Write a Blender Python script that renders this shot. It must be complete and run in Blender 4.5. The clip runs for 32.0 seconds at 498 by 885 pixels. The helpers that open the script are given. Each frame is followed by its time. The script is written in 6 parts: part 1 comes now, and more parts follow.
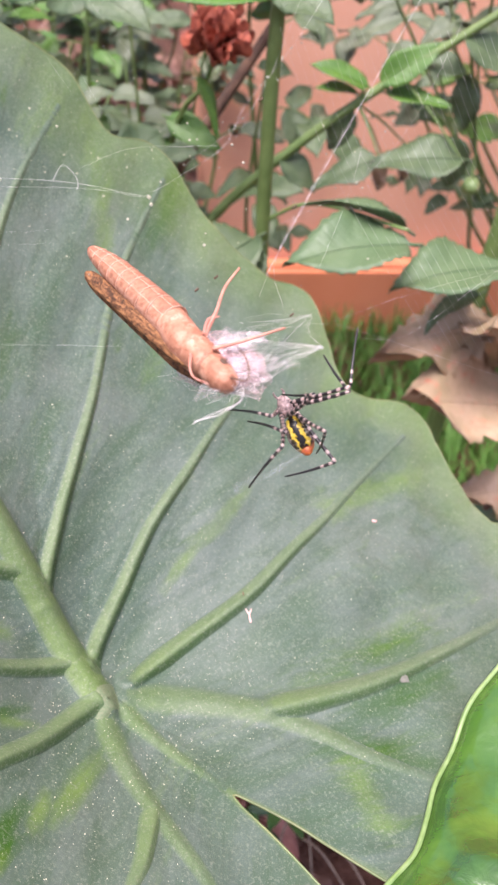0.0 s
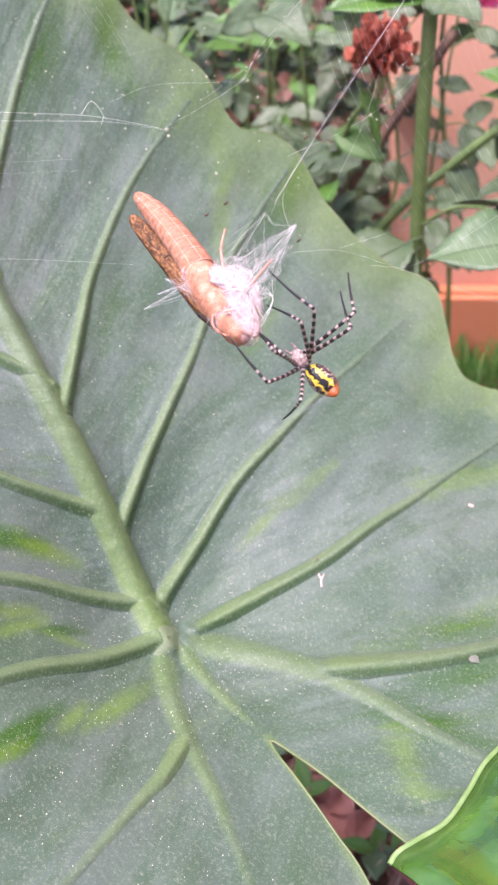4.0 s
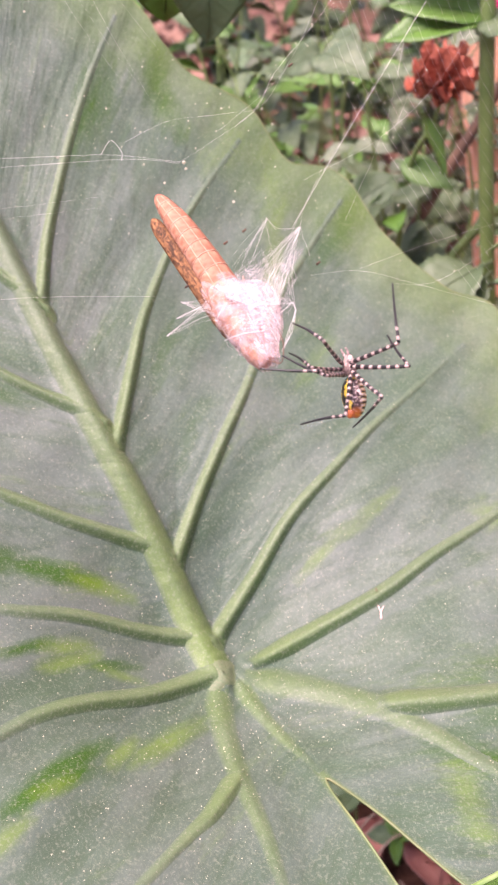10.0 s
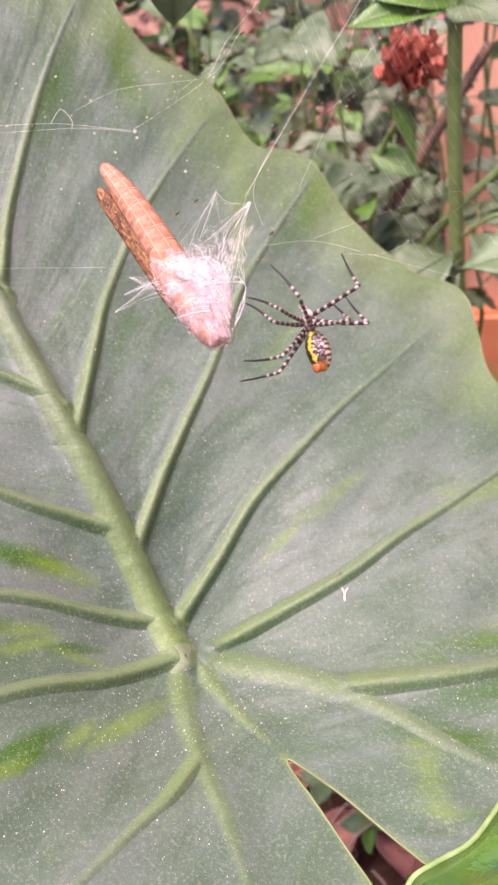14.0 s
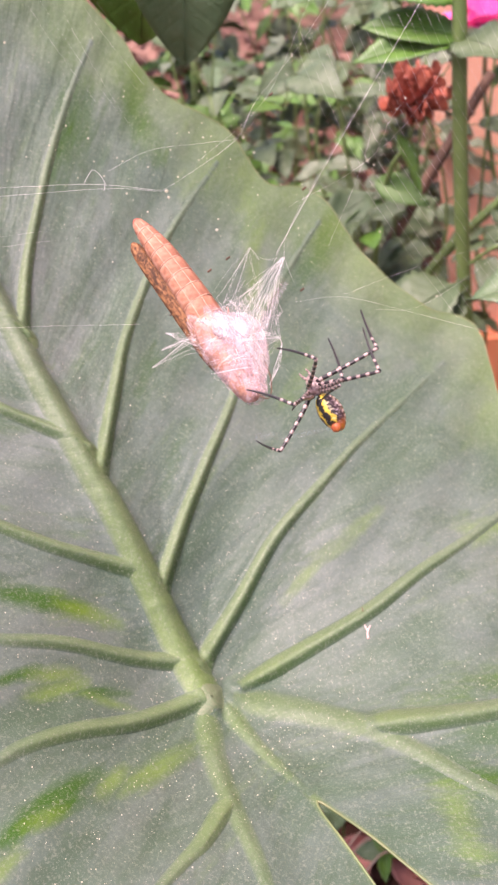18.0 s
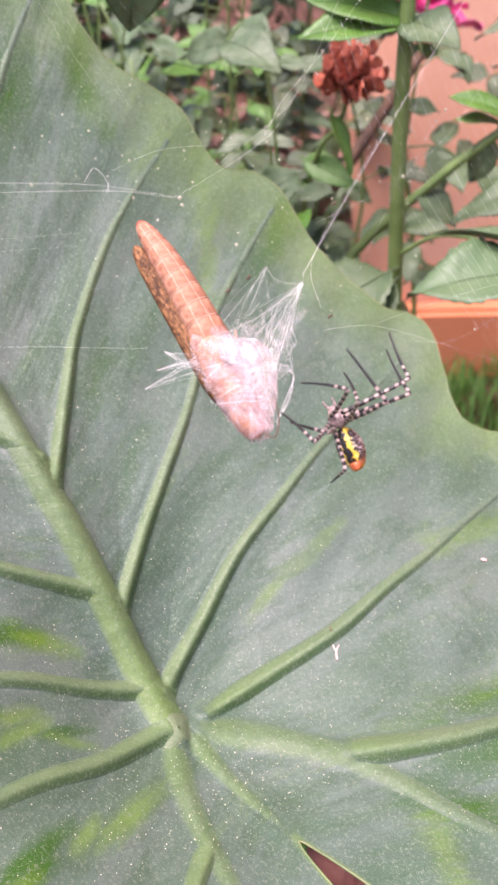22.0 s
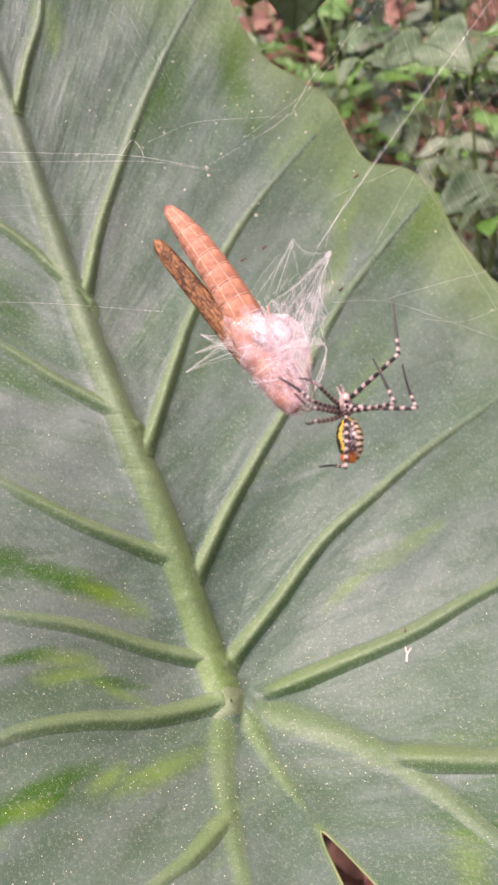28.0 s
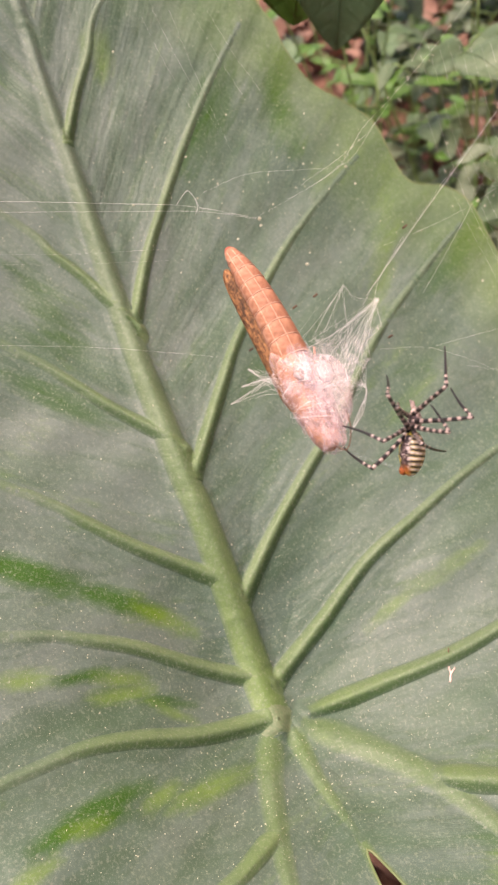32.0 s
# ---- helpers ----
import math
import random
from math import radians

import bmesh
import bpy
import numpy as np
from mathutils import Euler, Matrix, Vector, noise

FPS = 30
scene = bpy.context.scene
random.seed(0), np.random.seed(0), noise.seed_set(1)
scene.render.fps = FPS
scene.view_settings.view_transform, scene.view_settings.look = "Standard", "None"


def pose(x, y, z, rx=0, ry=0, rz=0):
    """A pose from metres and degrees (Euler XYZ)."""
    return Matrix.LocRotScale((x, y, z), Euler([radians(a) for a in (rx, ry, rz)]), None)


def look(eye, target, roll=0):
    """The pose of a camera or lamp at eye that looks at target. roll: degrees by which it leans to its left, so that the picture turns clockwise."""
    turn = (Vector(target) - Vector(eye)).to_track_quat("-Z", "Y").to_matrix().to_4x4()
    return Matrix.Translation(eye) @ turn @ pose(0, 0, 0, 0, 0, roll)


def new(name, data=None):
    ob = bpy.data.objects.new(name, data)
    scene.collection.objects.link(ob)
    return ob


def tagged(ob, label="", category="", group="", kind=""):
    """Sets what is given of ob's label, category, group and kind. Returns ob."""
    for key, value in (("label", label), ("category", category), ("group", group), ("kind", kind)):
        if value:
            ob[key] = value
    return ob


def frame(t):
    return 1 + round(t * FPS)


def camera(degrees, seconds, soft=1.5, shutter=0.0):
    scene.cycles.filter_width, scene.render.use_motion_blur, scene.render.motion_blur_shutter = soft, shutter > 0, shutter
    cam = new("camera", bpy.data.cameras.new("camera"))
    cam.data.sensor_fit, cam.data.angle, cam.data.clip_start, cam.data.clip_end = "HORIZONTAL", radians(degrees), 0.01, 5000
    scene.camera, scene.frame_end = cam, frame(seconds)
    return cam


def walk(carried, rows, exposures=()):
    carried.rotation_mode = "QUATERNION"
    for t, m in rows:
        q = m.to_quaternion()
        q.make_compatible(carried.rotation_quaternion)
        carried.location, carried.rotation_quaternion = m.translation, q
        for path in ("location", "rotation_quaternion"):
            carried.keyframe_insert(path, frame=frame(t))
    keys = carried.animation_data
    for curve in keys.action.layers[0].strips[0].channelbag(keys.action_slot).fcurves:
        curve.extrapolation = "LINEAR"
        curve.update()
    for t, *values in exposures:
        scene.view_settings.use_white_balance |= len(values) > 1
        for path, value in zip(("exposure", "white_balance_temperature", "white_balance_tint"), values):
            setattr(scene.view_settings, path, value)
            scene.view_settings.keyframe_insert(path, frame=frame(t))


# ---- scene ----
cam = camera(31.2, 32.0, soft=2.0)
cam.data.dof.use_dof, cam.data.dof.focus_distance, cam.data.dof.aperture_fstop = True, 0.215, 38.0
METRES, EYE, TILT, LEAN, TURN = 0.43, 0.56, -40.0, 0.0, 0.0
EXPOSURES = [(0.0, 1.26, 6420, 25), (1.0, 1.25, 6250, 29), (2.0, 1.25, 6130, 29), (3.0, 1.27, 6180, 29), (4.0, 1.38, 6220, 30), (7.0, 1.49, 7000, 38), (12.0, 1.43, 6900, 39), (18.0, 1.37, 6950, 38), (21.0, 1.36, 6550, 30), (24.0, 1.37, 6550, 30), (25.0, 1.41, 6600, 30), (26.0, 1.34, 6700, 31), (29.0, 1.13, 7250, 27), (32.0, 1.08, 7750, 23)]
ROWS = [
    (0.0, 0.0, 0.0, 0.0, 0.0, 0.0, -0.0),
    (0.5, 0.0039, -0.0131, -0.0131, -0.4, 1.47, 0.12),
    (1.0, 0.0023, -0.0044, -0.017, -0.67, 1.75, 0.11),
    (1.5, 0.0059, -0.0119, -0.0152, -0.8, 2.31, 0.32),
    (2.0, 0.0012, -0.0084, -0.0199, -0.78, 2.8, 0.37),
    (2.5, -0.0068, -0.0052, -0.0209, -0.04, 2.96, 0.37),
    (3.0, 0.0143, -0.003, -0.0252, 2.79, 3.04, -0.98),
    (3.5, 0.0596, -0.0064, -0.0317, 10.01, 2.62, -2.72),
    (4.0, 0.1086, -0.0029, -0.0591, 14.16, 2.56, -3.54),
    (4.5, 0.1521, -0.0022, -0.0781, 18.33, 2.54, -3.38),
    (6.5, 0.182, 0.0442, -0.0644, 24.36, 4.3, -2.46),
    (7.0, 0.1615, 0.0518, -0.0499, 24.85, 4.73, -2.34),
    (7.5, 0.1515, 0.0798, -0.0484, 24.67, 4.84, -2.34),
    (8.0, 0.1442, 0.0831, -0.0438, 24.15, 4.81, -2.35),
    (8.5, 0.1399, 0.0432, -0.0549, 22.38, 4.87, -2.27),
    (9.0, 0.1279, 0.012, -0.0587, 21.7, 4.94, -2.22),
    (9.5, 0.1433, 0.0042, -0.0567, 20.86, 4.83, -2.05),
    (10.0, 0.1419, 0.0129, -0.0639, 20.73, 4.84, -2.0),
    (10.5, 0.1403, 0.0216, -0.0664, 20.52, 4.68, -1.93),
    (11.0, 0.1425, 0.0184, -0.0619, 20.24, 4.73, -1.72),
    (11.5, 0.1446, 0.0173, -0.0637, 19.87, 4.65, -1.91),
    (12.0, 0.1435, 0.0196, -0.0645, 19.71, 4.64, -1.81),
    (12.5, 0.1463, 0.0215, -0.0656, 19.5, 4.63, -1.8),
    (13.0, 0.1471, 0.0224, -0.0691, 19.47, 4.68, -1.84),
    (13.5, 0.1542, 0.0223, -0.0726, 19.53, 4.71, -1.7),
    (14.0, 0.1523, 0.0237, -0.0751, 19.5, 4.76, -1.67),
    (14.5, 0.1548, 0.0227, -0.0745, 19.43, 4.72, -1.64),
    (15.0, 0.1537, 0.0228, -0.0731, 19.48, 4.64, -1.45),
    (15.5, 0.1407, 0.0101, -0.056, 19.45, 4.68, -1.24),
    (17.5, 0.1384, 0.0118, -0.0631, 19.43, 5.82, -0.94),
    (18.0, 0.1384, 0.0098, -0.0578, 19.43, 5.73, -0.92),
    (18.5, 0.136, 0.011, -0.057, 19.33, 5.74, -0.98),
    (19.0, 0.128, 0.0105, -0.0559, 19.27, 5.72, -1.01),
    (19.5, 0.1204, 0.0082, -0.0522, 19.09, 5.62, -0.93),
    (20.0, 0.0978, 0.0068, -0.0493, 17.3, 5.54, -1.04),
    (20.5, 0.0915, 0.0059, -0.0314, 15.39, 5.33, -1.12),
    (21.0, 0.0797, -0.0048, -0.0072, 14.15, 4.46, -1.61),
    (21.5, 0.0862, -0.0171, -0.0001, 12.93, 3.64, -1.53),
    (22.0, 0.0632, 0.0288, -0.0195, 11.36, 3.34, -1.21),
    (22.5, 0.1046, 0.031, -0.0102, 12.11, 3.05, -1.11),
    (23.0, 0.1072, 0.0478, -0.0078, 13.5, 1.78, -1.5),
    (23.5, 0.0975, 0.0551, -0.0063, 14.74, 0.45, -1.89),
    (24.0, 0.1102, 0.0528, -0.0119, 14.04, -0.05, -1.74),
    (24.5, 0.1433, 0.0361, -0.0117, 14.5, 0.31, -1.77),
    (25.0, 0.1479, 0.0504, -0.0203, 17.42, 1.34, -3.33),
    (25.5, 0.1521, 0.0547, -0.0282, 20.73, 2.3, -5.26),
    (26.0, 0.16, 0.0577, -0.0287, 22.66, 3.43, -6.08),
    (26.5, 0.1552, 0.0711, -0.0309, 24.04, 3.39, -6.74),
    (28.5, 0.1812, 0.055, -0.0308, 27.75, 3.02, -7.21),
    (29.0, 0.2033, 0.0509, -0.0256, 29.18, 2.68, -6.83),
    (29.5, 0.1936, 0.0478, -0.019, 29.35, 2.62, -6.84),
    (30.0, 0.1918, 0.0469, -0.0182, 29.41, 2.57, -6.8),
    (30.5, 0.1686, 0.0453, -0.0192, 29.12, 2.39, -7.11),
    (31.0, 0.1724, 0.0585, -0.0269, 28.99, 2.62, -7.18),
    (31.5, 0.1702, 0.0499, -0.0211, 28.93, 2.47, -7.27),
    (32.0, 0.1646, 0.0398, -0.0121, 28.76, 2.3, -7.52),
]
walk(cam, [(t, pose(0, 0, EYE, TILT, LEAN, TURN) @ pose(METRES * x, METRES * y, METRES * z, 90 + pitch, roll, yaw)) for t, x, y, z, yaw, pitch, roll in ROWS], exposures=EXPOSURES)

# ---- light ----
world = bpy.data.worlds.new("world")
scene.world = world
world.use_nodes = True
wn, wl = world.node_tree.nodes, world.node_tree.links
sky = wn.new("ShaderNodeTexSky")
sky.sky_type, sky.sun_disc = "NISHITA", False
sky.sun_elevation, sky.sun_rotation = radians(77), radians(-150)
sky.air_density, sky.dust_density, sky.ozone_density = 1.0, 4.0, 1.0
wn["Background"].inputs["Strength"].default_value = 0.125
wl.new(sky.outputs["Color"], wn["Background"].inputs["Color"])
sun = new("sun", bpy.data.lights.new("sun", "SUN"))
sun.data.energy, sun.data.angle, sun.data.color = 2.9, radians(34), (1.0, 0.965, 0.95)
sun.matrix_world = look((-0.28, -0.35, 3.0), (0, 0.2, 0.4))


# ---- materials ----
class Nodes:
    """A small writer of node materials."""

    def __init__(self, name, rough=0.6, metal=0.0, spec=0.5):
        self.m = bpy.data.materials.new(name)
        self.m.use_nodes = True
        self.t = self.m.node_tree
        self.b = self.t.nodes["Principled BSDF"]
        self.b.inputs["Roughness"].default_value = rough
        self.b.inputs["Metallic"].default_value = metal
        self.b.inputs["Specular IOR Level"].default_value = spec
        self.co = self.add("ShaderNodeTexCoord").outputs["Object"]

    def add(self, kind, **values):
        n = self.t.nodes.new(kind)
        for key, value in values.items():
            n.inputs[key].default_value = value
        return n

    def link(self, a, b):
        self.t.links.new(a, b)

    def noise(self, scale, detail=4.0, rough=0.55, distort=0.0, co=None):
        n = self.add("ShaderNodeTexNoise", Scale=scale, Detail=detail, Roughness=rough, Distortion=distort)
        self.link(co or self.co, n.inputs["Vector"])
        return n.outputs["Fac"]

    def stretched(self, sx, sy, sz):
        n = self.add("ShaderNodeMapping")
        n.inputs["Scale"].default_value = (sx, sy, sz)
        self.link(self.co, n.inputs["Vector"])
        return n.outputs["Vector"]

    def ramp(self, fac, *stops):
        n = self.add("ShaderNodeValToRGB")
        e = n.color_ramp.elements
        while len(e) < len(stops):
            e.new(0.5)
        for s, (p, c) in zip(e, stops):
            s.position, s.color = p, (*c, 1)
        self.link(fac, n.inputs["Fac"])
        return n.outputs["Color"]

    def mix(self, fac, a, b, kind="MIX"):
        n = self.t.nodes.new("ShaderNodeMix")
        n.data_type, n.blend_type = "RGBA", kind
        for value, i in ((fac, 0), (a, 6), (b, 7)):
            if isinstance(value, (int, float)):
                n.inputs[i].default_value = value
            elif isinstance(value, tuple):
                n.inputs[i].default_value = (*value, 1)
            else:
                self.link(value, n.inputs[i])
        return n.outputs[2]

    def random(self):
        return self.add("ShaderNodeObjectInfo").outputs["Random"]

    def colour(self, c):
        if isinstance(c, tuple):
            self.b.inputs["Base Color"].default_value = (*c, 1)
        else:
            self.link(c, self.b.inputs["Base Color"])

    def bump(self, fac, strength, distance):
        n = self.add("ShaderNodeBump", Strength=strength, Distance=distance)
        self.link(fac, n.inputs["Height"])
        self.link(n.outputs["Normal"], self.b.inputs["Normal"])

    def roughness(self, fac, low, high):
        n = self.add("ShaderNodeMapRange")
        n.inputs["To Min"].default_value, n.inputs["To Max"].default_value = low, high
        self.link(fac, n.inputs["Value"])
        self.link(n.outputs["Result"], self.b.inputs["Roughness"])

    def alpha(self, fac, low, high, a=0.0, b=1.0):
        n = self.add("ShaderNodeMapRange")
        n.inputs["From Min"].default_value, n.inputs["From Max"].default_value = low, high
        n.inputs["To Min"].default_value, n.inputs["To Max"].default_value = a, b
        self.link(fac, n.inputs["Value"])
        self.link(n.outputs["Result"], self.b.inputs["Alpha"])


def big_leaf_material():
    """Grey waxy bloom over green; dark streaks along the side veins paint lost sky reflection; lime towards the margin;
    green ribs with painted shade.
    """
    k = Nodes("elephant_ear_blade", 0.45, spec=0.42)
    sep = k.add("ShaderNodeSeparateXYZ")
    k.link(k.co, sep.inputs["Vector"])
    side = k.add("ShaderNodeMath")
    side.operation = "ABSOLUTE"
    k.link(sep.outputs["Y"], side.inputs[0])
    flow = k.add("ShaderNodeCombineXYZ")
    k.link(k.weighed(sep.outputs["X"], 5.0, side.outputs[0], 13.0), flow.inputs[0])
    fan = k.add("ShaderNodeMath")
    fan.operation = "DIVIDE"
    k.link(k.scaled(sep.outputs["X"], 4.2), fan.inputs[0])
    k.link(k.shifted(side.outputs[0], 0.5, 0.06), fan.inputs[1])
    k.link(fan.outputs[0], flow.inputs[1])
    k.link(k.scaled(sep.outputs["Y"], 10.0), flow.inputs[2])
    flow = flow.outputs["Vector"]

    def moved(x, y, z):
        n = k.add("ShaderNodeVectorMath")
        n.inputs[1].default_value = (x, y, z)
        k.link(flow, n.inputs[0])
        return n.outputs["Vector"]

    def faded(mask, by):
        return k.mix(1.0, mask, (by, by, by), "MULTIPLY")

    broad = k.noise(16, 3, 0.5, 0.6)
    base = k.ramp(broad, (0.30, (0.064, 0.098, 0.073)), (0.50, (0.086, 0.117, 0.092)), (0.70, (0.106, 0.132, 0.110)))
    soft = k.ramp(k.noise(0.9, 4, 0.55, 0.6, moved(3, 8, 1)), (0.42, (0, 0, 0)), (0.64, (1, 1, 1)))
    tone = k.mix(faded(soft, 0.62), base, (0.040, 0.082, 0.038))
    pleat = k.ramp(k.noise(2.4, 6, 0.66, 0.5, moved(7, 2, 4)), (0.50, (0, 0, 0)), (0.64, (1, 1, 1)))
    tone = k.mix(faded(pleat, 0.52), tone, (0.034, 0.070, 0.034))
    # dark green painted in where the blade stops reflecting the sky; lime is pigment
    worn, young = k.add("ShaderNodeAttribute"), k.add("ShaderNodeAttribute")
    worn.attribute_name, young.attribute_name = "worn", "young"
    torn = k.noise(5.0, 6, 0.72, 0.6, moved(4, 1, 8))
    sheen_gap = k.ramp(k.weighed(k.weighed(k.noise(0.8, 6, 0.66, 0.7, moved(0, 0, 0)), 0.6, torn, 0.4), 1.0, worn.outputs["Fac"], 0.43), (0.56, (0, 0, 0)), (0.84, (1, 1, 1)))
    tone = k.mix(faded(sheen_gap, 0.92), tone, (0.023, 0.074, 0.005))
    lime = k.ramp(k.weighed(k.weighed(k.noise(0.8, 6, 0.68, 1.0, moved(13, 5, 2)), 0.6, torn, 0.4), 1.0, young.outputs["Fac"], 0.32), (0.56, (0, 0, 0)), (0.90, (1, 1, 1)))
    tone = k.mix(faded(lime, 0.75), tone, (0.115, 0.195, 0.018))
    rim = k.add("ShaderNodeAttribute")
    rim.attribute_name = "share"
    edge = k.ramp(k.mix(0.25, rim.outputs["Color"], k.noise(26, 4, 0.6, 0.6)), (0.73, (0, 0, 0)), (0.90, (1, 1, 1)))
    tone = k.mix(faded(edge, 0.6), tone, (0.125, 0.188, 0.048))
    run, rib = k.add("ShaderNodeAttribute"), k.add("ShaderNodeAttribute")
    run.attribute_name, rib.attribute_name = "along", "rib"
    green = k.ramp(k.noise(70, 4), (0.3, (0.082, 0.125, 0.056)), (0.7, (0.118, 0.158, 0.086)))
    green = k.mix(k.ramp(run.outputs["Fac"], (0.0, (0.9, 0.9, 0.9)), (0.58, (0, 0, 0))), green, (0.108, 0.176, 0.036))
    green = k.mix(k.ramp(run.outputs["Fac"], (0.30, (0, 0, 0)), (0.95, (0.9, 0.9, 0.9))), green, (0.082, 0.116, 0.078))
    # shade painted as dark green on the lower side of the side ribs
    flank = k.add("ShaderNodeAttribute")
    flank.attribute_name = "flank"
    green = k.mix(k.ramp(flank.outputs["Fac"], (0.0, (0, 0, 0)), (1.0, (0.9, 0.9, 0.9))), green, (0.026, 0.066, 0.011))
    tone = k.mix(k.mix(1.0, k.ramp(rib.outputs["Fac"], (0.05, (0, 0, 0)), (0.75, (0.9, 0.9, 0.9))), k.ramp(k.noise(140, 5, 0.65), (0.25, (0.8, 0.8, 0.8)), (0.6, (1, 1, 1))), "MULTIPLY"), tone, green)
    fine = k.noise(1100, 3, 0.7)
    tone = k.mix(faded(k.ramp(fine, (0.53, (0, 0, 0)), (0.70, (1, 1, 1))), 0.42), tone, (0.25, 0.26, 0.20))
    grit = k.ramp(k.noise(2600, 2, 0.7), (0.56, (0, 0, 0)), (0.66, (1, 1, 1)))
    tone = k.mix(faded(grit, 0.16), tone, (0.30, 0.31, 0.24))
    mottle = k.ramp(k.noise(420, 4, 0.7, 0.3), (0.36, (1, 1, 1)), (0.52, (0, 0, 0)))
    tone = k.mix(faded(mottle, 0.22), tone, (0.034, 0.062, 0.030))
    k.colour(tone)
    k.roughness(broad, 0.53, 0.45)
    relief = k.mix(0.085, k.mix(0.5, k.noise(55, 3, 0.5, 0.2), k.noise(2.0, 3, 0.5, 0.4, moved(1, 9, 5))), k.noise(750, 3, 0.6, 0.2))
    relief = k.mix(0.13, relief, k.noise(8.0, 6, 0.70, 0.8, moved(2, 6, 3)))
    k.bump(relief, 0.62, 0.0030)
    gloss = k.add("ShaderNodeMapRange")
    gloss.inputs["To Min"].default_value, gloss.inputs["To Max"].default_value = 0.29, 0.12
    k.link(sheen_gap, gloss.inputs["Value"])
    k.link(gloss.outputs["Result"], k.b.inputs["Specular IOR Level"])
    return k.m


def glossy_leaf_material():
    k = Nodes("young_leaf", 0.22, spec=0.6)
    n = k.noise(24, 4, 0.55, 1.0)
    k.colour(k.ramp(n, (0.34, (0.012, 0.048, 0.004)), (0.48, (0.036, 0.108, 0.008)), (0.62, (0.065, 0.150, 0.014)), (0.74, (0.12, 0.21, 0.04))))
    k.b.inputs["Coat Weight"].default_value, k.b.inputs["Coat Roughness"].default_value = 0.9, 0.10
    k.bump(k.mix(0.3, k.noise(30, 3, 0.5, 0.8), k.noise(120, 4, 0.5, 0.5)), 0.8, 0.0045)
    return k.m


def rose_leaf_material(name, a, b, c, rough=0.5, spot=None, fleck=None):
    k = Nodes(name, rough)
    n = k.noise(3.2, 4, 0.55, 0.3)
    col = k.ramp(n, (0.3, a), (0.55, b), (0.8, c))
    col = k.mix(k.random(), col, k.mix(0.5, col, b), "MIX")
    if spot:
        col = k.mix(k.ramp(k.noise(7, 5, 0.7), (0.55, (0, 0, 0)), (0.66, (1, 1, 1))), col, spot)
    if fleck:
        col = k.mix(k.mix(1.0, k.ramp(k.noise(26, 6, 0.75), (0.50, (0, 0, 0)), (0.62, (1, 1, 1))), (0.65, 0.65, 0.65), "MULTIPLY"), col, fleck)
    dust = k.ramp(k.noise(38, 4, 0.7), (0.60, (0, 0, 0)), (0.72, (1, 1, 1)))
    k.colour(k.mix(k.mix(1.0, dust, (0.25, 0.25, 0.25), "MULTIPLY"), col, (0.33, 0.36, 0.28)))
    k.roughness(k.noise(9, 3), rough - 0.12, rough + 0.15)
    sep = k.add("ShaderNodeSeparateXYZ")
    k.link(k.co, sep.inputs["Vector"])
    side = k.add("ShaderNodeMath")
    side.operation = "ABSOLUTE"
    k.link(sep.outputs["X"], side.inputs[0])
    bones = k.add("ShaderNodeCombineXYZ")
    k.link(k.weighed(sep.outputs["Y"], 1.0, side.outputs[0], -0.75), bones.inputs[0])
    wave = k.add("ShaderNodeTexWave", Scale=3.0, Distortion=0.7, Detail=2.0)
    k.link(bones.outputs["Vector"], wave.inputs["Vector"])
    groove = k.ramp(wave.outputs["Fac"], (0.0, (0, 0, 0)), (0.25, (1, 1, 1)))
    k.bump(k.mix(0.86, groove, k.noise(9, 5, 0.6, 0.8)), 0.6, 0.0014)
    return k.m


def plain(name, a, b, scale, rough=0.6, bump=0.3, depth=0.0005, spec=0.5, detail=4):
    k = Nodes(name, rough, spec=spec)
    n = k.noise(scale, detail, 0.6, 0.3)
    k.colour(k.ramp(n, (0.32, a), (0.68, b)))
    k.bump(k.noise(scale * 3, 4), bump, depth)
    return k.m


def wall_material(name, low, mid, high):
    k = Nodes(name, 0.8)
    n = k.noise(5, 5, 0.6, 0.4)
    col = k.ramp(n, (0.3, low), (0.55, mid), (0.75, high))
    wash = k.ramp(k.noise(1.0, 5, 0.65, 0.5, k.stretched(16, 16, 3)), (0.45, (0, 0, 0)), (0.75, (1, 1, 1)))
    k.colour(k.mix(k.mix(1.0, wash, (0.35, 0.35, 0.35), "MULTIPLY"), col, high))
    k.bump(k.noise(180, 5, 0.7), 0.4, 0.002)
    return k.m


def soil_material():
    k = Nodes("laterite_soil", 0.95, spec=0.2)
    n = k.noise(22, 6, 0.7, 0.4)
    c = k.ramp(n, (0.25, (0.030, 0.016, 0.011)), (0.48, (0.13, 0.060, 0.040)), (0.66, (0.27, 0.135, 0.095)), (0.85, (0.36, 0.21, 0.16)))
    g = k.ramp(k.noise(4, 4), (0.5, (0, 0, 0)), (0.7, (1, 1, 1)))
    k.colour(k.mix(k.mix(1.0, g, (0.4, 0.4, 0.4), "MULTIPLY"), c, (0.08, 0.10, 0.04)))
    k.bump(k.noise(60, 6, 0.7), 0.9, 0.02)
    return k.m


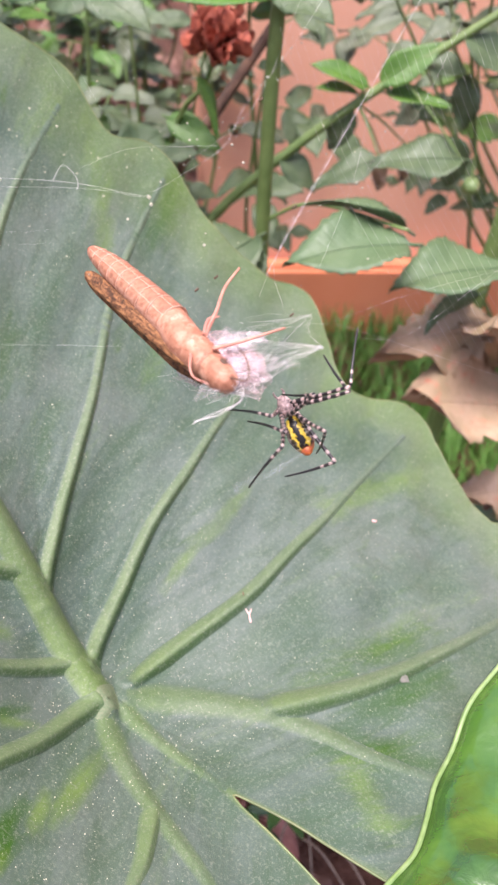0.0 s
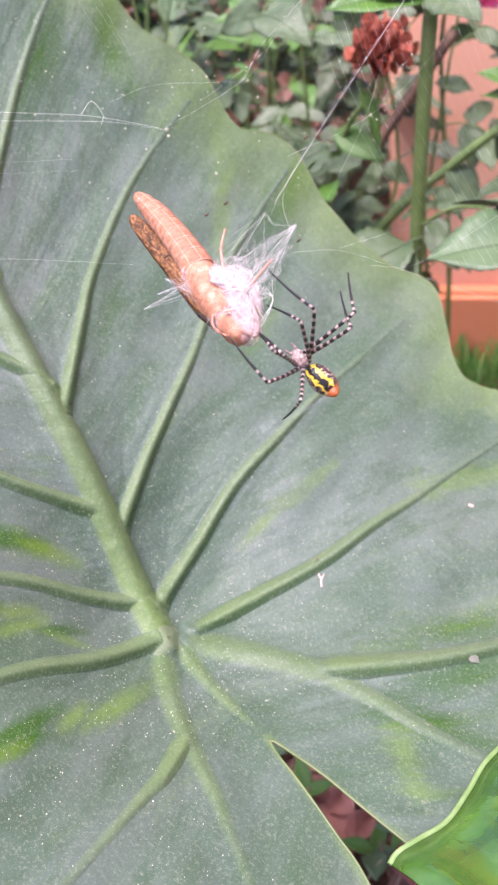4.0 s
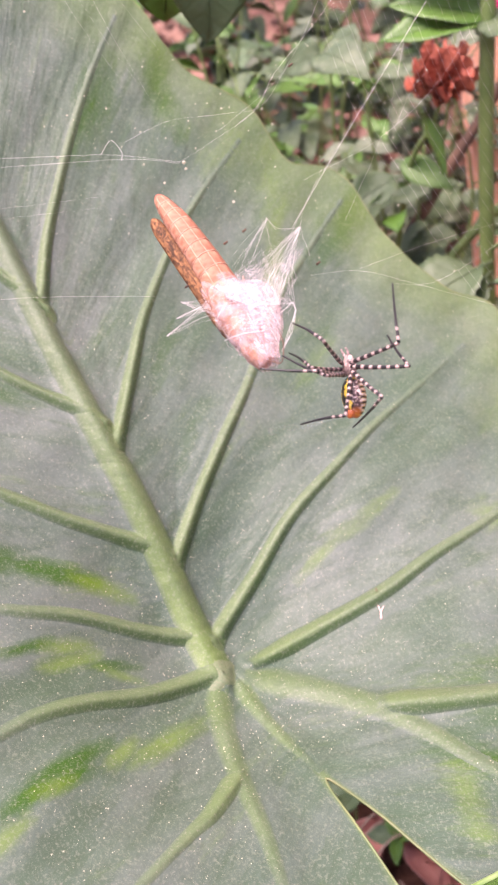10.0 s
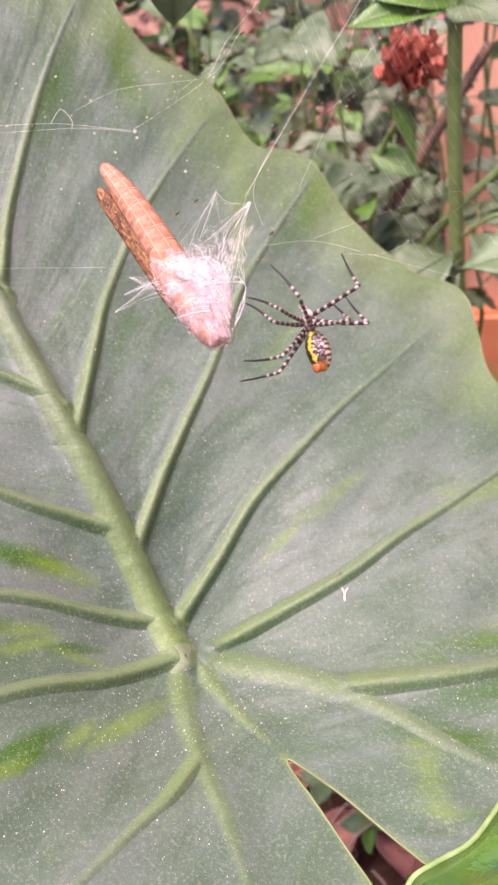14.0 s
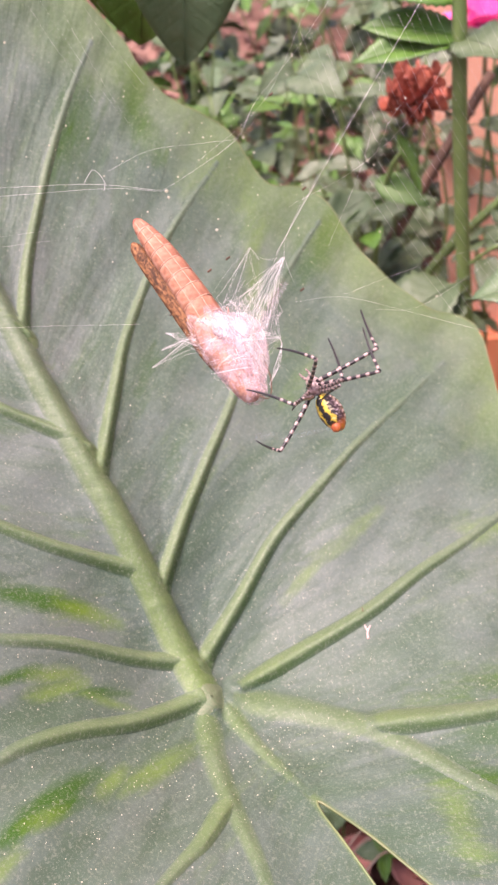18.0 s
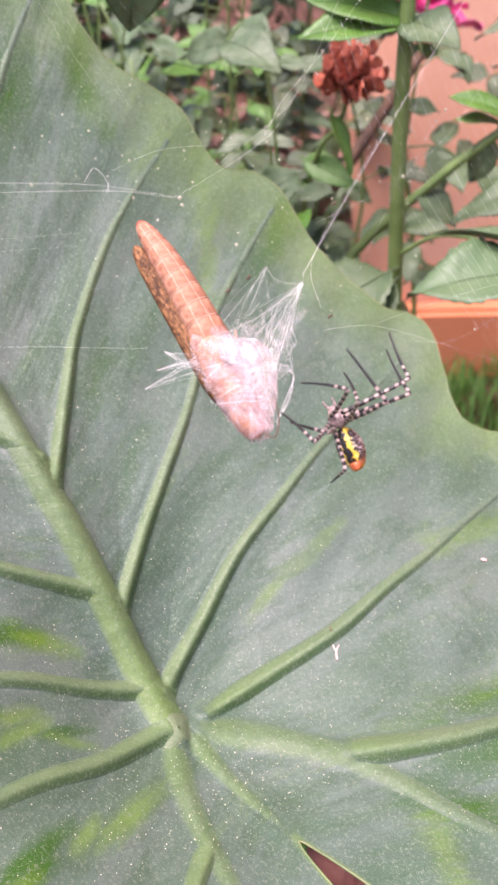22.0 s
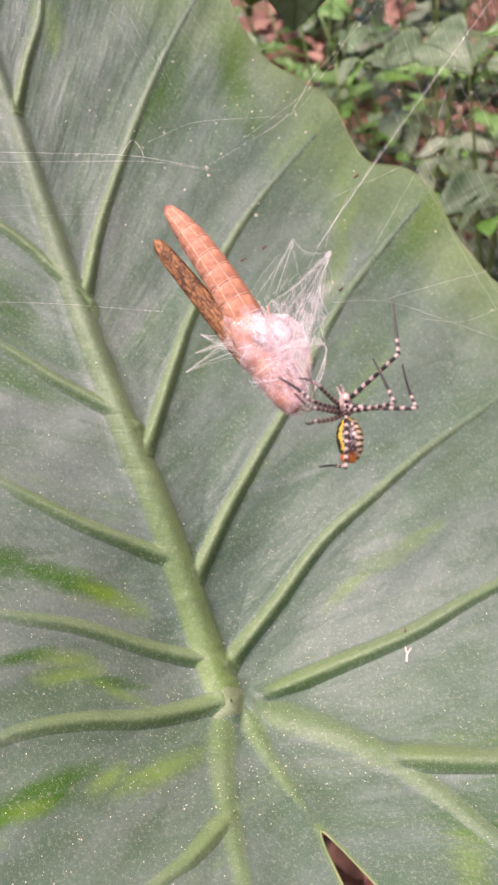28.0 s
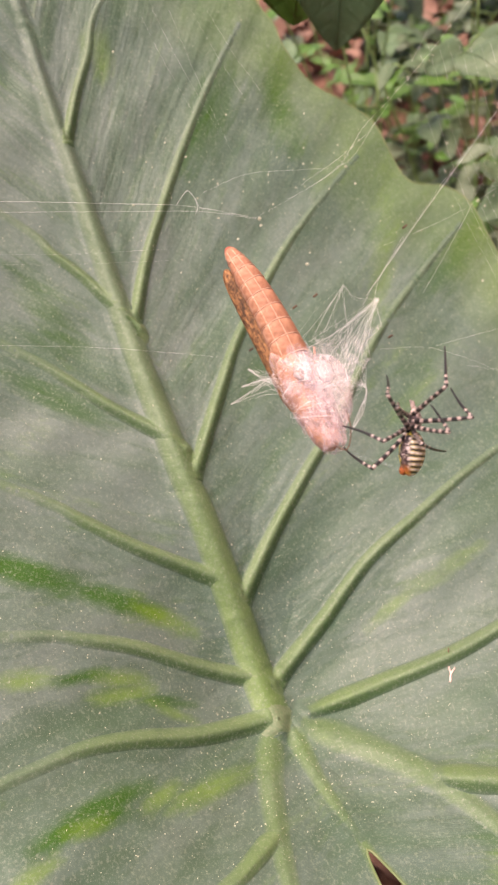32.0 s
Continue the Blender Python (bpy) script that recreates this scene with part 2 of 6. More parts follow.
def grasshopper_material():
    k = Nodes("grasshopper_skin", 0.62, spec=0.3)
    n = k.noise(300, 4, 0.6, 0.4)
    c = k.ramp(n, (0.3, (0.24, 0.092, 0.050)), (0.52, (0.39, 0.178, 0.105)), (0.72, (0.56, 0.325, 0.225)))
    sp = k.ramp(k.noise(900, 3, 0.7), (0.50, (0, 0, 0)), (0.64, (1, 1, 1)))
    k.colour(k.mix(k.mix(1.0, sp, (0.6, 0.6, 0.6), "MULTIPLY"), c, (0.20, 0.070, 0.038)))
    k.bump(k.mix(0.5, n, k.noise(1400, 3)), 0.5, 0.0004)
    return k.m


def wing_material():
    k = Nodes("grasshopper_wing", 0.7, spec=0.2)
    n = k.noise(1.0, 5, 0.6, 0.4, k.stretched(2200, 500, 2200))
    tan = k.ramp(n, (0.36, (0.06, 0.028, 0.014)), (0.50, (0.17, 0.075, 0.030)), (0.66, (0.30, 0.145, 0.062)))
    blot = k.ramp(k.noise(800, 5, 0.7, 0.5), (0.49, (0, 0, 0)), (0.60, (0.8, 0.8, 0.8)))
    k.colour(k.mix(blot, tan, (0.028, 0.014, 0.008)))
    k.bump(k.noise(1.0, 3, 0.5, 0.0, k.stretched(1800, 200, 1800)), 0.5, 0.0003)
    return k.m


def silk_material(name, low, high, a, b, tint=(0.92, 0.80, 0.80)):
    k = Nodes(name, 0.45)
    k.colour(tint)
    k.alpha(k.noise(1.0, 5, 0.7, 0.8, k.stretched(900, 260, 700)), low, high, a, b)
    k.bump(k.noise(1.0, 5, 0.7, 1.0, k.stretched(500, 260, 500)), 0.6, 0.0006)
    k.b.inputs["Sheen Weight"].default_value = 0.4
    k.b.inputs["Emission Strength"].default_value = 0.0
    return k.m


def abdomen_material():
    """Silver back with dark and yellow cross bands, netted flanks, black underside with two broken yellow stripes."""
    k = Nodes("spider_abdomen", 0.4)
    sep = k.add("ShaderNodeSeparateXYZ")
    k.link(k.co, sep.inputs["Vector"])
    wave = k.add("ShaderNodeTexWave", Scale=300.0, Distortion=1.6, Detail=3.0)
    wave.wave_type, wave.bands_direction = "BANDS", "Y"
    k.link(k.co, wave.inputs["Vector"])
    back = k.ramp(wave.outputs["Fac"], (0.30, (0.02, 0.015, 0.012)), (0.48, (0.55, 0.38, 0.06)), (0.70, (0.60, 0.46, 0.20)), (0.88, (0.66, 0.56, 0.50)))
    ab = k.add("ShaderNodeMath")
    ab.operation = "ABSOLUTE"
    k.link(sep.outputs["X"], ab.inputs[0])
    wob = k.add("ShaderNodeMath")
    wob.operation = "ADD"
    k.link(k.scaled(ab.outputs[0], 400), wob.inputs[0])
    k.link(k.shifted(k.noise(650, 3, 0.6), 1.1, -0.55), wob.inputs[1])
    net = k.ramp(k.noise(1250, 3, 0.6, 0.6), (0.42, (0.035, 0.018, 0.018)), (0.52, (0.10, 0.055, 0.050)), (0.60, (0.66, 0.52, 0.48)))
    stripe = k.ramp(wob.outputs[0], (0.24, (0.010, 0.008, 0.008)), (0.32, (0.66, 0.46, 0.03)), (0.50, (0.70, 0.50, 0.08)), (0.58, (0.02, 0.014, 0.012)))
    belly = k.mix(k.ramp(wob.outputs[0], (0.62, (0, 0, 0)), (0.74, (1, 1, 1))), stripe, net)
    dots = k.ramp(k.noise(1000, 2), (0.62, (0, 0, 0)), (0.67, (1, 1, 1)))
    belly = k.mix(k.mix(1.0, dots, (0.6, 0.6, 0.6), "MULTIPLY"), belly, (0.80, 0.70, 0.45))
    back = k.mix(k.mix(1.0, k.ramp(k.noise(1400, 3, 0.6), (0.50, (0, 0, 0)), (0.60, (1, 1, 1))), (0.55, 0.55, 0.55), "MULTIPLY"), back, (0.05, 0.03, 0.028))
    side = k.ramp(k.shifted(sep.outputs["Z"], 260, 0.5), (0.36, (0, 0, 0)), (0.56, (1, 1, 1)))
    rear = k.ramp(k.shifted(sep.outputs["Y"], -330, -2.3), (0.30, (0, 0, 0)), (0.70, (1, 1, 1)))
    k.colour(k.mix(k.mix(1.0, k.mix(1.0, rear, side, "MULTIPLY"), (0.85, 0.85, 0.85), "MULTIPLY"), k.mix(side, back, belly), (0.55, 0.15, 0.025)))
    k.bump(k.noise(900, 3), 0.3, 0.0002)
    return k.m


def scaled(self, fac, by):
    return self.shifted(fac, by, 0.0)


def shifted(self, fac, by, plus):
    n = self.add("ShaderNodeMath")
    n.operation = "MULTIPLY_ADD"
    n.inputs[1].default_value, n.inputs[2].default_value = by, plus
    self.link(fac, n.inputs[0])
    return n.outputs[0]


def weighed(self, a, by_a, b, by_b):
    n = self.add("ShaderNodeMath")
    n.operation = "ADD"
    self.link(self.scaled(a, by_a), n.inputs[0])
    self.link(self.scaled(b, by_b), n.inputs[1])
    return n.outputs[0]


Nodes.scaled, Nodes.shifted, Nodes.weighed = scaled, shifted, weighed


def leg_material(name, scale, dark):
    """Banded legs: pale rings on black."""
    k = Nodes(name, 0.4)
    wave = k.add("ShaderNodeTexWave", Scale=scale, Distortion=0.6, Detail=1.0)
    wave.wave_type, wave.bands_direction = "BANDS", "Y"
    k.link(k.co, wave.inputs["Vector"])
    bands = k.ramp(wave.outputs["Fac"], (0.58, (0.015, 0.012, 0.012)), (0.78, (0.38, 0.28, 0.25)))
    if dark:
        sep = k.add("ShaderNodeSeparateXYZ")
        k.link(k.co, sep.inputs["Vector"])
        end = k.ramp(k.scaled(sep.outputs["Y"], 100), (0.33, (0, 0, 0)), (0.41, (1, 1, 1)))
        k.colour(k.mix(end, bands, (0.015, 0.013, 0.013)))
    else:
        k.colour(bands)
    return k.m


M_BLADE, M_YOUNG = big_leaf_material(), glossy_leaf_material()
M_ROSE = rose_leaf_material("rose_leaf", (0.038, 0.082, 0.026), (0.080, 0.132, 0.056), (0.16, 0.195, 0.115), 0.5)
M_DULL = rose_leaf_material("dull_leaf", (0.030, 0.060, 0.018), (0.066, 0.104, 0.042), (0.15, 0.182, 0.105), 0.5)
M_PALE = rose_leaf_material("pale_dusty_leaf", (0.045, 0.074, 0.030), (0.105, 0.134, 0.074), (0.23, 0.245, 0.175), 0.5)
M_FRESH = rose_leaf_material("fresh_leaf", (0.030, 0.090, 0.008), (0.055, 0.140, 0.012), (0.10, 0.21, 0.026), 0.45)
M_DRY = rose_leaf_material("dry_leaf", (0.19, 0.16, 0.06), (0.36, 0.25, 0.16), (0.48, 0.36, 0.27), 0.75, (0.42, 0.17, 0.10), (0.27, 0.20, 0.11))
M_LITTER = rose_leaf_material("leaf_litter", (0.09, 0.042, 0.026), (0.22, 0.115, 0.08), (0.40, 0.23, 0.17), 0.8)
M_FALLEN = rose_leaf_material("fallen_leaf", (0.30, 0.115, 0.085), (0.48, 0.215, 0.165), (0.60, 0.32, 0.25), 0.7)
M_STRAW = plain("dry_straw", (0.22, 0.15, 0.10), (0.42, 0.31, 0.22), 300, 0.7)
M_STEM = plain("green_stem", (0.075, 0.13, 0.03), (0.14, 0.21, 0.06), 60, 0.5)
M_TWIG = plain("brown_twig", (0.05, 0.028, 0.018), (0.16, 0.085, 0.05), 70, 0.8, 0.8, 0.001)
M_RIMGREEN = plain("young_rim", (0.13, 0.22, 0.060), (0.22, 0.31, 0.12), 200, 0.4)
M_HUB = plain("rib_hub", (0.088, 0.138, 0.058), (0.150, 0.172, 0.095), 1200, 0.55)
M_EDGE = plain("leaf_margin", (0.085, 0.125, 0.045), (0.15, 0.17, 0.07), 90, 0.5)
M_WALL, M_SOIL = wall_material("orange_plaster", (0.74, 0.35, 0.21), (0.76, 0.395, 0.26), (0.78, 0.46, 0.34)), soil_material()
M_PLINTH = wall_material("deep_orange_plaster", (0.70, 0.21, 0.085), (0.74, 0.245, 0.11), (0.77, 0.31, 0.17))
M_GRASS = plain("lawn_grass", (0.06, 0.16, 0.02), (0.12, 0.26, 0.045), 30, 0.6)
M_DUST = plain("pale_dust", (0.25, 0.245, 0.165), (0.49, 0.465, 0.35), 300, 0.8)
M_PINKBIT = plain("pink_debris", (0.62, 0.36, 0.30), (0.75, 0.52, 0.46), 300, 0.7)
M_SCAR = plain("leaf_scar", (0.115, 0.135, 0.095), (0.21, 0.19, 0.155), 900, 0.5)
M_DEADRED = plain("withered_petal", (0.16, 0.030, 0.020), (0.48, 0.13, 0.07), 3.5, 0.75)
M_PINK = plain("pink_petal", (0.72, 0.06, 0.26), (0.85, 0.16, 0.42), 40, 0.5)
M_HOPPER, M_WING = grasshopper_material(), wing_material()
M_RIM = plain("segment_rim", (0.55, 0.30, 0.20), (0.72, 0.47, 0.35), 400, 0.5)
M_HOPLEG = plain("grasshopper_leg", (0.32, 0.11, 0.07), (0.55, 0.26, 0.18), 500, 0.5)
M_SILK = silk_material("silk_sheet", 0.37, 0.68, 0.05, 0.54, (0.72, 0.50, 0.49))
M_SILKTHICK = silk_material("silk_pad", 0.42, 0.66, 0.0, 0.46, (0.80, 0.66, 0.65))
M_SILKBAND = silk_material("silk_ribbon", 0.38, 0.8, 0.0, 0.17, (0.95, 0.95, 0.96))
M_THREAD = plain("silk_thread", (0.66, 0.60, 0.58), (0.86, 0.82, 0.80), 500, 0.4)
M_ABDOMEN = abdomen_material()
M_THORAX = plain("spider_thorax", (0.05, 0.03, 0.028), (0.60, 0.43, 0.39), 1300, 0.5)
M_ORANGE = plain("spinneret_orange", (0.30, 0.05, 0.015), (0.52, 0.15, 0.035), 700, 0.4)
M_LEGUP, M_LEGLOW = leg_material("leg_upper", 150.0, False), leg_material("leg_lower", 170.0, True)


# ---- mesh helpers ----
def mesh(name, verts, faces, mat, smooth=True):
    me = bpy.data.meshes.new(name)
    me.from_pydata([tuple(v) for v in verts], [], [tuple(f) for f in faces])
    me.materials.append(mat)
    if smooth:
        me.polygons.foreach_set("use_smooth", [True] * len(me.polygons))
    me.update()
    return me


def thing(name, label, category, group="", kind="", at=None):
    ob = tagged(new(name), label, category, group, kind)
    if at is not None:
        ob.matrix_basis = at
    return ob


def part(name, data, parent, label="", at=None):
    ob = new(name, data)
    ob.parent = parent
    if at is not None:
        ob.matrix_basis = at
    return tagged(ob, label)


def spline(points, count):
    """Points along a smooth curve through the given ones."""
    p = np.array(points, float)
    p = np.vstack([2 * p[0] - p[1], p, 2 * p[-1] - p[-2]])
    out = []
    n = len(p) - 3
    for s in np.linspace(0, n - 1e-6, count):
        i, f = int(s), s - int(s)
        a, b, c, d = p[i:i + 4]
        out.append(0.5 * (2 * b + (c - a) * f + (2 * a - 5 * b + 4 * c - d) * f ** 2 + (3 * b - a - 3 * c + d) * f ** 3))
    return np.array(out)


def tube(path, radii, sides=8, flat=None):
    """A closed tube along a path. flat: a direction in which it is squeezed to a half."""
    path = np.array(path, float)
    radii = np.broadcast_to(np.array(radii, float), (len(path),))
    d = np.gradient(path, axis=0)
    d /= np.linalg.norm(d, axis=1)[:, None] + 1e-12
    up = np.array((0.0, 0.0, 1.0)) if abs(d[0][2]) < 0.9 else np.array((1.0, 0.0, 0.0))
    if flat is not None:
        up = np.array(flat, float)
    verts, faces = [], []
    for p, t, r in zip(path, d, radii):
        a = np.cross(t, up)
        a /= np.linalg.norm(a) + 1e-12
        b = np.cross(a, t)
        if flat is None:
            up = b
        squeeze = 0.5 if flat is not None else 1.0
        for j in range(sides):
            w = 2 * math.pi * j / sides
            verts.append(p + a * r * math.cos(w) + b * r * squeeze * math.sin(w))
    for i in range(len(path) - 1):
        for j in range(sides):
            q = (j + 1) % sides
            faces.append((i * sides + j, i * sides + q, (i + 1) * sides + q, (i + 1) * sides + j))
    faces.append(tuple(reversed(range(sides))))
    e = (len(path) - 1) * sides
    faces.append(tuple(range(e, e + sides)))
    return verts, faces


def joined(pieces):
    verts, faces = [], []
    for v, f in pieces:
        k = len(verts)
        verts.extend(v)
        faces.extend(tuple(i + k for i in g) for g in f)
    return verts, faces


def lathe(profile, sides=20, sx=1.0, sz=1.0, bend=0.0, crumple=0.0, seed=0):
    """A body of rings along y: profile rows of (y, radius)."""
    verts, faces = [], []
    for i, (y, r) in enumerate(profile):
        for j in range(sides):
            w = 2 * math.pi * j / sides
            k = 1.0
            if crumple:
                k += crumple * noise.noise((3 * math.cos(w) + seed, 3 * math.sin(w), y * 300))
            verts.append((r * k * sx * math.cos(w) + bend * y * y, y, r * k * sz * math.sin(w)))
    for i in range(len(profile) - 1):
        for j in range(sides):
            q = (j + 1) % sides
            faces.append((i * sides + j, (i + 1) * sides + j, (i + 1) * sides + q, i * sides + q))
    faces.append(tuple(range(sides)))
    e = (len(profile) - 1) * sides
    faces.append(tuple(reversed(range(e, e + sides))))
    return verts, faces


def grain(p, r):
    x, y, z = p
    v = [(x + r, y, z), (x - r, y, z), (x, y + r, z), (x, y - r, z), (x, y, z + r * 0.7), (x, y, z - r * 0.7)]
    return v, [(0, 2, 4), (2, 1, 4), (1, 3, 4), (3, 0, 4), (2, 0, 5), (1, 2, 5), (3, 1, 5), (0, 3, 5)]


# ---- the large leaf ----
LEAF_AT = Matrix((( -0.6007, 0.6010, 0.5272, -0.042), (0.5492, 0.7895, -0.2741, 0.15698), (0.5809, -0.1249, 0.8043, 0.33445), (0, 0, 0, 1)))


def leaf_rise(u, v):
    """Height of the blade over its own plane: a shallow funnel round the petiole."""
    a, b = np.clip(np.asarray(u, float), -0.13, 0.28) / 0.1, np.clip(np.asarray(v, float), -0.13, 0.19) / 0.1
    return 0.026 - 0.021 * a - 0.01362 * b + 0.01408 * a * a + 0.00323 * a * b + 0.00508 * b * b - 0.02729 * np.exp(-(a * a + b * b) / 0.25) - 0.005 * np.clip(a - 1.25, 0, None) ** 2


LEAF_RIGHT = [(330, 0), (300, 38), (262, 72), (235, 88), (220, 91), (204, 99), (189, 114), (174, 118), (160, 122), (154, 136), (145, 142), (129, 144), (112, 147), (98, 152),
              (86, 158), (79, 168), (70, 172), (57, 167), (43, 159), (32, 155), (23, 160), (11, 174), (-1, 176), (-16, 169), (-34, 160), (-46, 158), (-54, 163)]
LEAF_BASE = [(-85, 158), (-114, 130), (-124, 85), (-118, 42), (-102, 14), (-83, 5.4), (-67, 2.6), (-55, 0.6), (-43, -2.6), (-56, -6.2), (-69, -8.4), (-82, -11.4), (-108, -24), (-126, -70), (-112, -118), (-70, -150)]
LEAF_LEFT = [(-20, -160), (40, -158), (100, -150), (160, -132), (220, -100), (280, -60)]
RIGHT_VEINS = {
    "R1": (2.1, [(-4, 5), (-5, 27), (-6, 51), (-4, 74), (-3, 96), (-1, 122), (1, 160)]),
    "R2": (2.0, [(10, 3), (19, 20), (31, 41), (39, 64), (47, 88), (54, 115), (62, 146)]),
    "R3": (1.9, [(36, 1), (50, 16), (64, 33), (79, 52), (107, 84), (127, 115), (138, 134)]),
    "R4": (1.8, [(76, -1), (101, 18), (117, 31), (141, 56), (157, 77), (174, 104)]),
    "R5": (1.7, [(132, -1), (150, 9), (169, 22), (193, 40), (214, 58), (232, 76)]),
    "R6": (1.5, [(199, -2), (214, 6), (228, 15), (243, 23), (268, 48)]),
}
LEFT_VEINS = {
    "L1": (2.2, [(-2, -4), (-1, -12), (1, -31), (5, -47), (7, -61), (6, -76), (0, -135)]),
    "L2": (2.1, [(8, -2), (13, -10), (20, -23), (29, -38), (35, -52), (40, -66), (55, -128)]),
    "L3": (2.0, [(36, -2), (44, -10), (57, -28), (69, -41), (81, -54), (118, -105)]),
    "L4": (1.9, [(82, -3), (91, -10), (103, -21), (114, -30), (126, -41), (165, -85)]),
    "L5": (1.6, [(126, -2), (135, -7), (149, -14), (159, -21), (169, -27), (205, -60)]),
}
LOBE_VEINS = {
    "R0": (2.7, [(-34, 25), (-41, 37), (-49, 53), (-55, 69), (-62, 91), (-70, 118), (-80, 150)]),
    "lobe_right": (3.2, [(-6, 1), (-18, 13), (-33, 24), (-48, 30), (-61, 34), (-75, 40), (-104, 54)]),
    "lobe_left": (2.9, [(-4, -8), (-17, -16), (-30, -22), (-44, -27), (-58, -33), (-85, -44)]),
    "lobe_branch": (1.7, [(-30, -22), (-35, -36), (-37, -47), (-46, -90)]),
    "notch_ridge": (2.2, [(-6, -2), (-24, -3), (-41, -2.3)]),
}
VEINS = {**LOBE_VEINS, **RIGHT_VEINS, **LEFT_VEINS}
MIDRIB = [(-5, -6.3), (8, -5.3), (25, -4.7), (42, -4.8), (59, -5.2), (78, -6.2), (110, -6.2), (150, -5.5), (183, -4.5), (211, -4.5), (234, -4), (310, -2)]


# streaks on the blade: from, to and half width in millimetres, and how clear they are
# the first table is painted dark for missing sky reflection, the second lime
NO_SHEEN = [(66, -74, 49, -48, 4.8, 1), (50, -50, 38, -29, 4.0, 1), (-8, -70, -7, -50, 3.2, 0.9), (-11, -67, -10, -57, 3.0, 0.9), (-12, -80, -10, -67, 2.8, 0.8), (16, -43, 10, -28, 2.4, 0.7), (26, -63, 25, -49, 2.0, 0.7), (-35, 39, -46, 60, 6.0, 0.52), (-42, 55, -54, 92, 7.5, 0.5),
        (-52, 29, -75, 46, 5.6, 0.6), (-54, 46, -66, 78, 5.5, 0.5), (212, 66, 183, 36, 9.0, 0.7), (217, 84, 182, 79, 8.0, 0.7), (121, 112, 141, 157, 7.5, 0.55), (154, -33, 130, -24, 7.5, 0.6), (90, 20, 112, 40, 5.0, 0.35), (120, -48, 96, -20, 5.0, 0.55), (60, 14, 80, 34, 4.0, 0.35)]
YOUNG = [(12, 32, 17, 50, 2.8, 0.8), (17, 50, 21, 78, 3.6, 0.8), (19, -54, 17, -38, 3.2, 1), (24, -52, 20, -40, 2.6, 1), (15, -41, 4, -29, 2.0, 0.8), (30, -76, 28, -66, 3.6, 1), (41, -34, 30, -20, 3.0, 0.9), (-12, -51, -9, -42, 3.0, 1), (-14, -46, -13, -22, 3.4, 0.9), (-11, -72, -11, -62, 2.8, 1),
         (-18, -88, -15, -76, 2.8, 1), (-60, 27, -76, 16, 5.0, 0.7), (165, 114, 112, 86, 6.0, 0.6), (180, 112, 164, 82, 6.0, 0.6), (237, 19, 222, 18, 5.5, 0.7), (-2, 100, -14, 150, 5.0, 0.7), (70, 70, 92, 110, 5.5, 0.45)]
# soft swellings of the blade: a line, height and half width
BULGES = [([(-12, 34), (-19, 58), (-25, 88), (-30, 130)], 2.4, 11), ([(20, 30), (24, 60), (27, 95)], 0.9, 9), ([(-14, -26), (-10, -50), (-12, -80)], 1.0, 8), ([(-50, 20), (-70, 22), (-90, 30)], 1.0, 8)]


def near_streaks(flat, table):
    """How far each place lies inside the streaks, 0 to 1."""
    out = np.zeros(len(flat))
    for a, b, c, d, w, clear in table:
        p, q = np.array((a, b)) / 1000, np.array((c, d)) / 1000
        f = np.clip((flat - p) @ (q - p) / ((q - p) @ (q - p)), 0, 1)
        off = np.linalg.norm(flat - p - f[:, None] * (q - p), axis=1)
        out = np.maximum(out, clear * np.exp(-(off / (w / 1000)) ** 2) * (0.65 + 0.35 * np.sin(np.pi * f)))
    return out.astype(np.float32)


def on_leaf(p, lift=0.0):
    p = np.array(p, float)
    return np.column_stack([p, leaf_height(p[:, 0], p[:, 1]) + lift])


VEIN_DOTS = []
for name, (half, line) in [*VEINS.items(), ("midrib", (None, MIDRIB))]:
    dots = 80 if half else 150
    for i, p in enumerate(spline(np.array(line) / 1000, dots)):
        run = i / (dots - 1)
        VEIN_DOTS.append((*p, (half * (1 - run) + 0.6 * run if half else np.interp(run, (0, 0.03, 0.2, 0.5, 1), (2.6, 4.0, 3.9, 3.3, 1.2))) / 1000, (0.36 if name in ("lobe_right", "lobe_left", "notch_ridge") else 1) * (1 - 0.7 * run ** 1.4) if half else 0.85))


def leaf_height(u, v):
    """The blade's height with the ridges of its veins, the broad folds that carry them and the waves between."""
    u, v = np.asarray(u, float), np.asarray(v, float)
    d, ridge, fold, crease = np.full(u.shape, 1.0), np.zeros(u.shape), np.zeros(u.shape), np.zeros(u.shape)
    for a, b, r, high in VEIN_DOTS:
        q = (u - a) ** 2 + (v - b) ** 2
        d = np.minimum(d, q)
        ridge = np.maximum(ridge, 0.95 * high * min(r, 0.0026 + 0.35 * (r - 0.0026)) * np.exp(-q / (1.12 * r) ** 2))
        fold = np.maximum(fold, (0.0005 + 0.55 * r) * np.exp(-q / (0.003 + 2.4 * r) ** 2))
        crease = np.maximum(crease, 0.12 * r * np.exp(-((np.sqrt(q) - 1.9 * r) / (0.8 * r)) ** 2))
    swell = 1 - np.exp(-d / 0.0085 ** 2)
    for line, high, wide in BULGES:
        near = np.full(u.shape, 1.0)
        for a, b in spline(np.array(line) / 1000, 24):
            near = np.minimum(near, (u - a) ** 2 + (v - b) ** 2)
        fold = fold + high / 1000 * np.exp(-near / (wide / 1000) ** 2) * swell
    ripple = np.sin(u * 95 + v * 40) * np.sin(v * 80 - u * 30) + 0.5 * np.sin(u * 210 - v * 150) + 0.35 * np.sin(u * 330 + v * 260) * np.sin(v * 190 - u * 80)
    return leaf_rise(u, v) + fold + 0.0007 * ripple * swell + ridge - crease * (1 - np.clip(ridge / 0.0012, 0, 1))


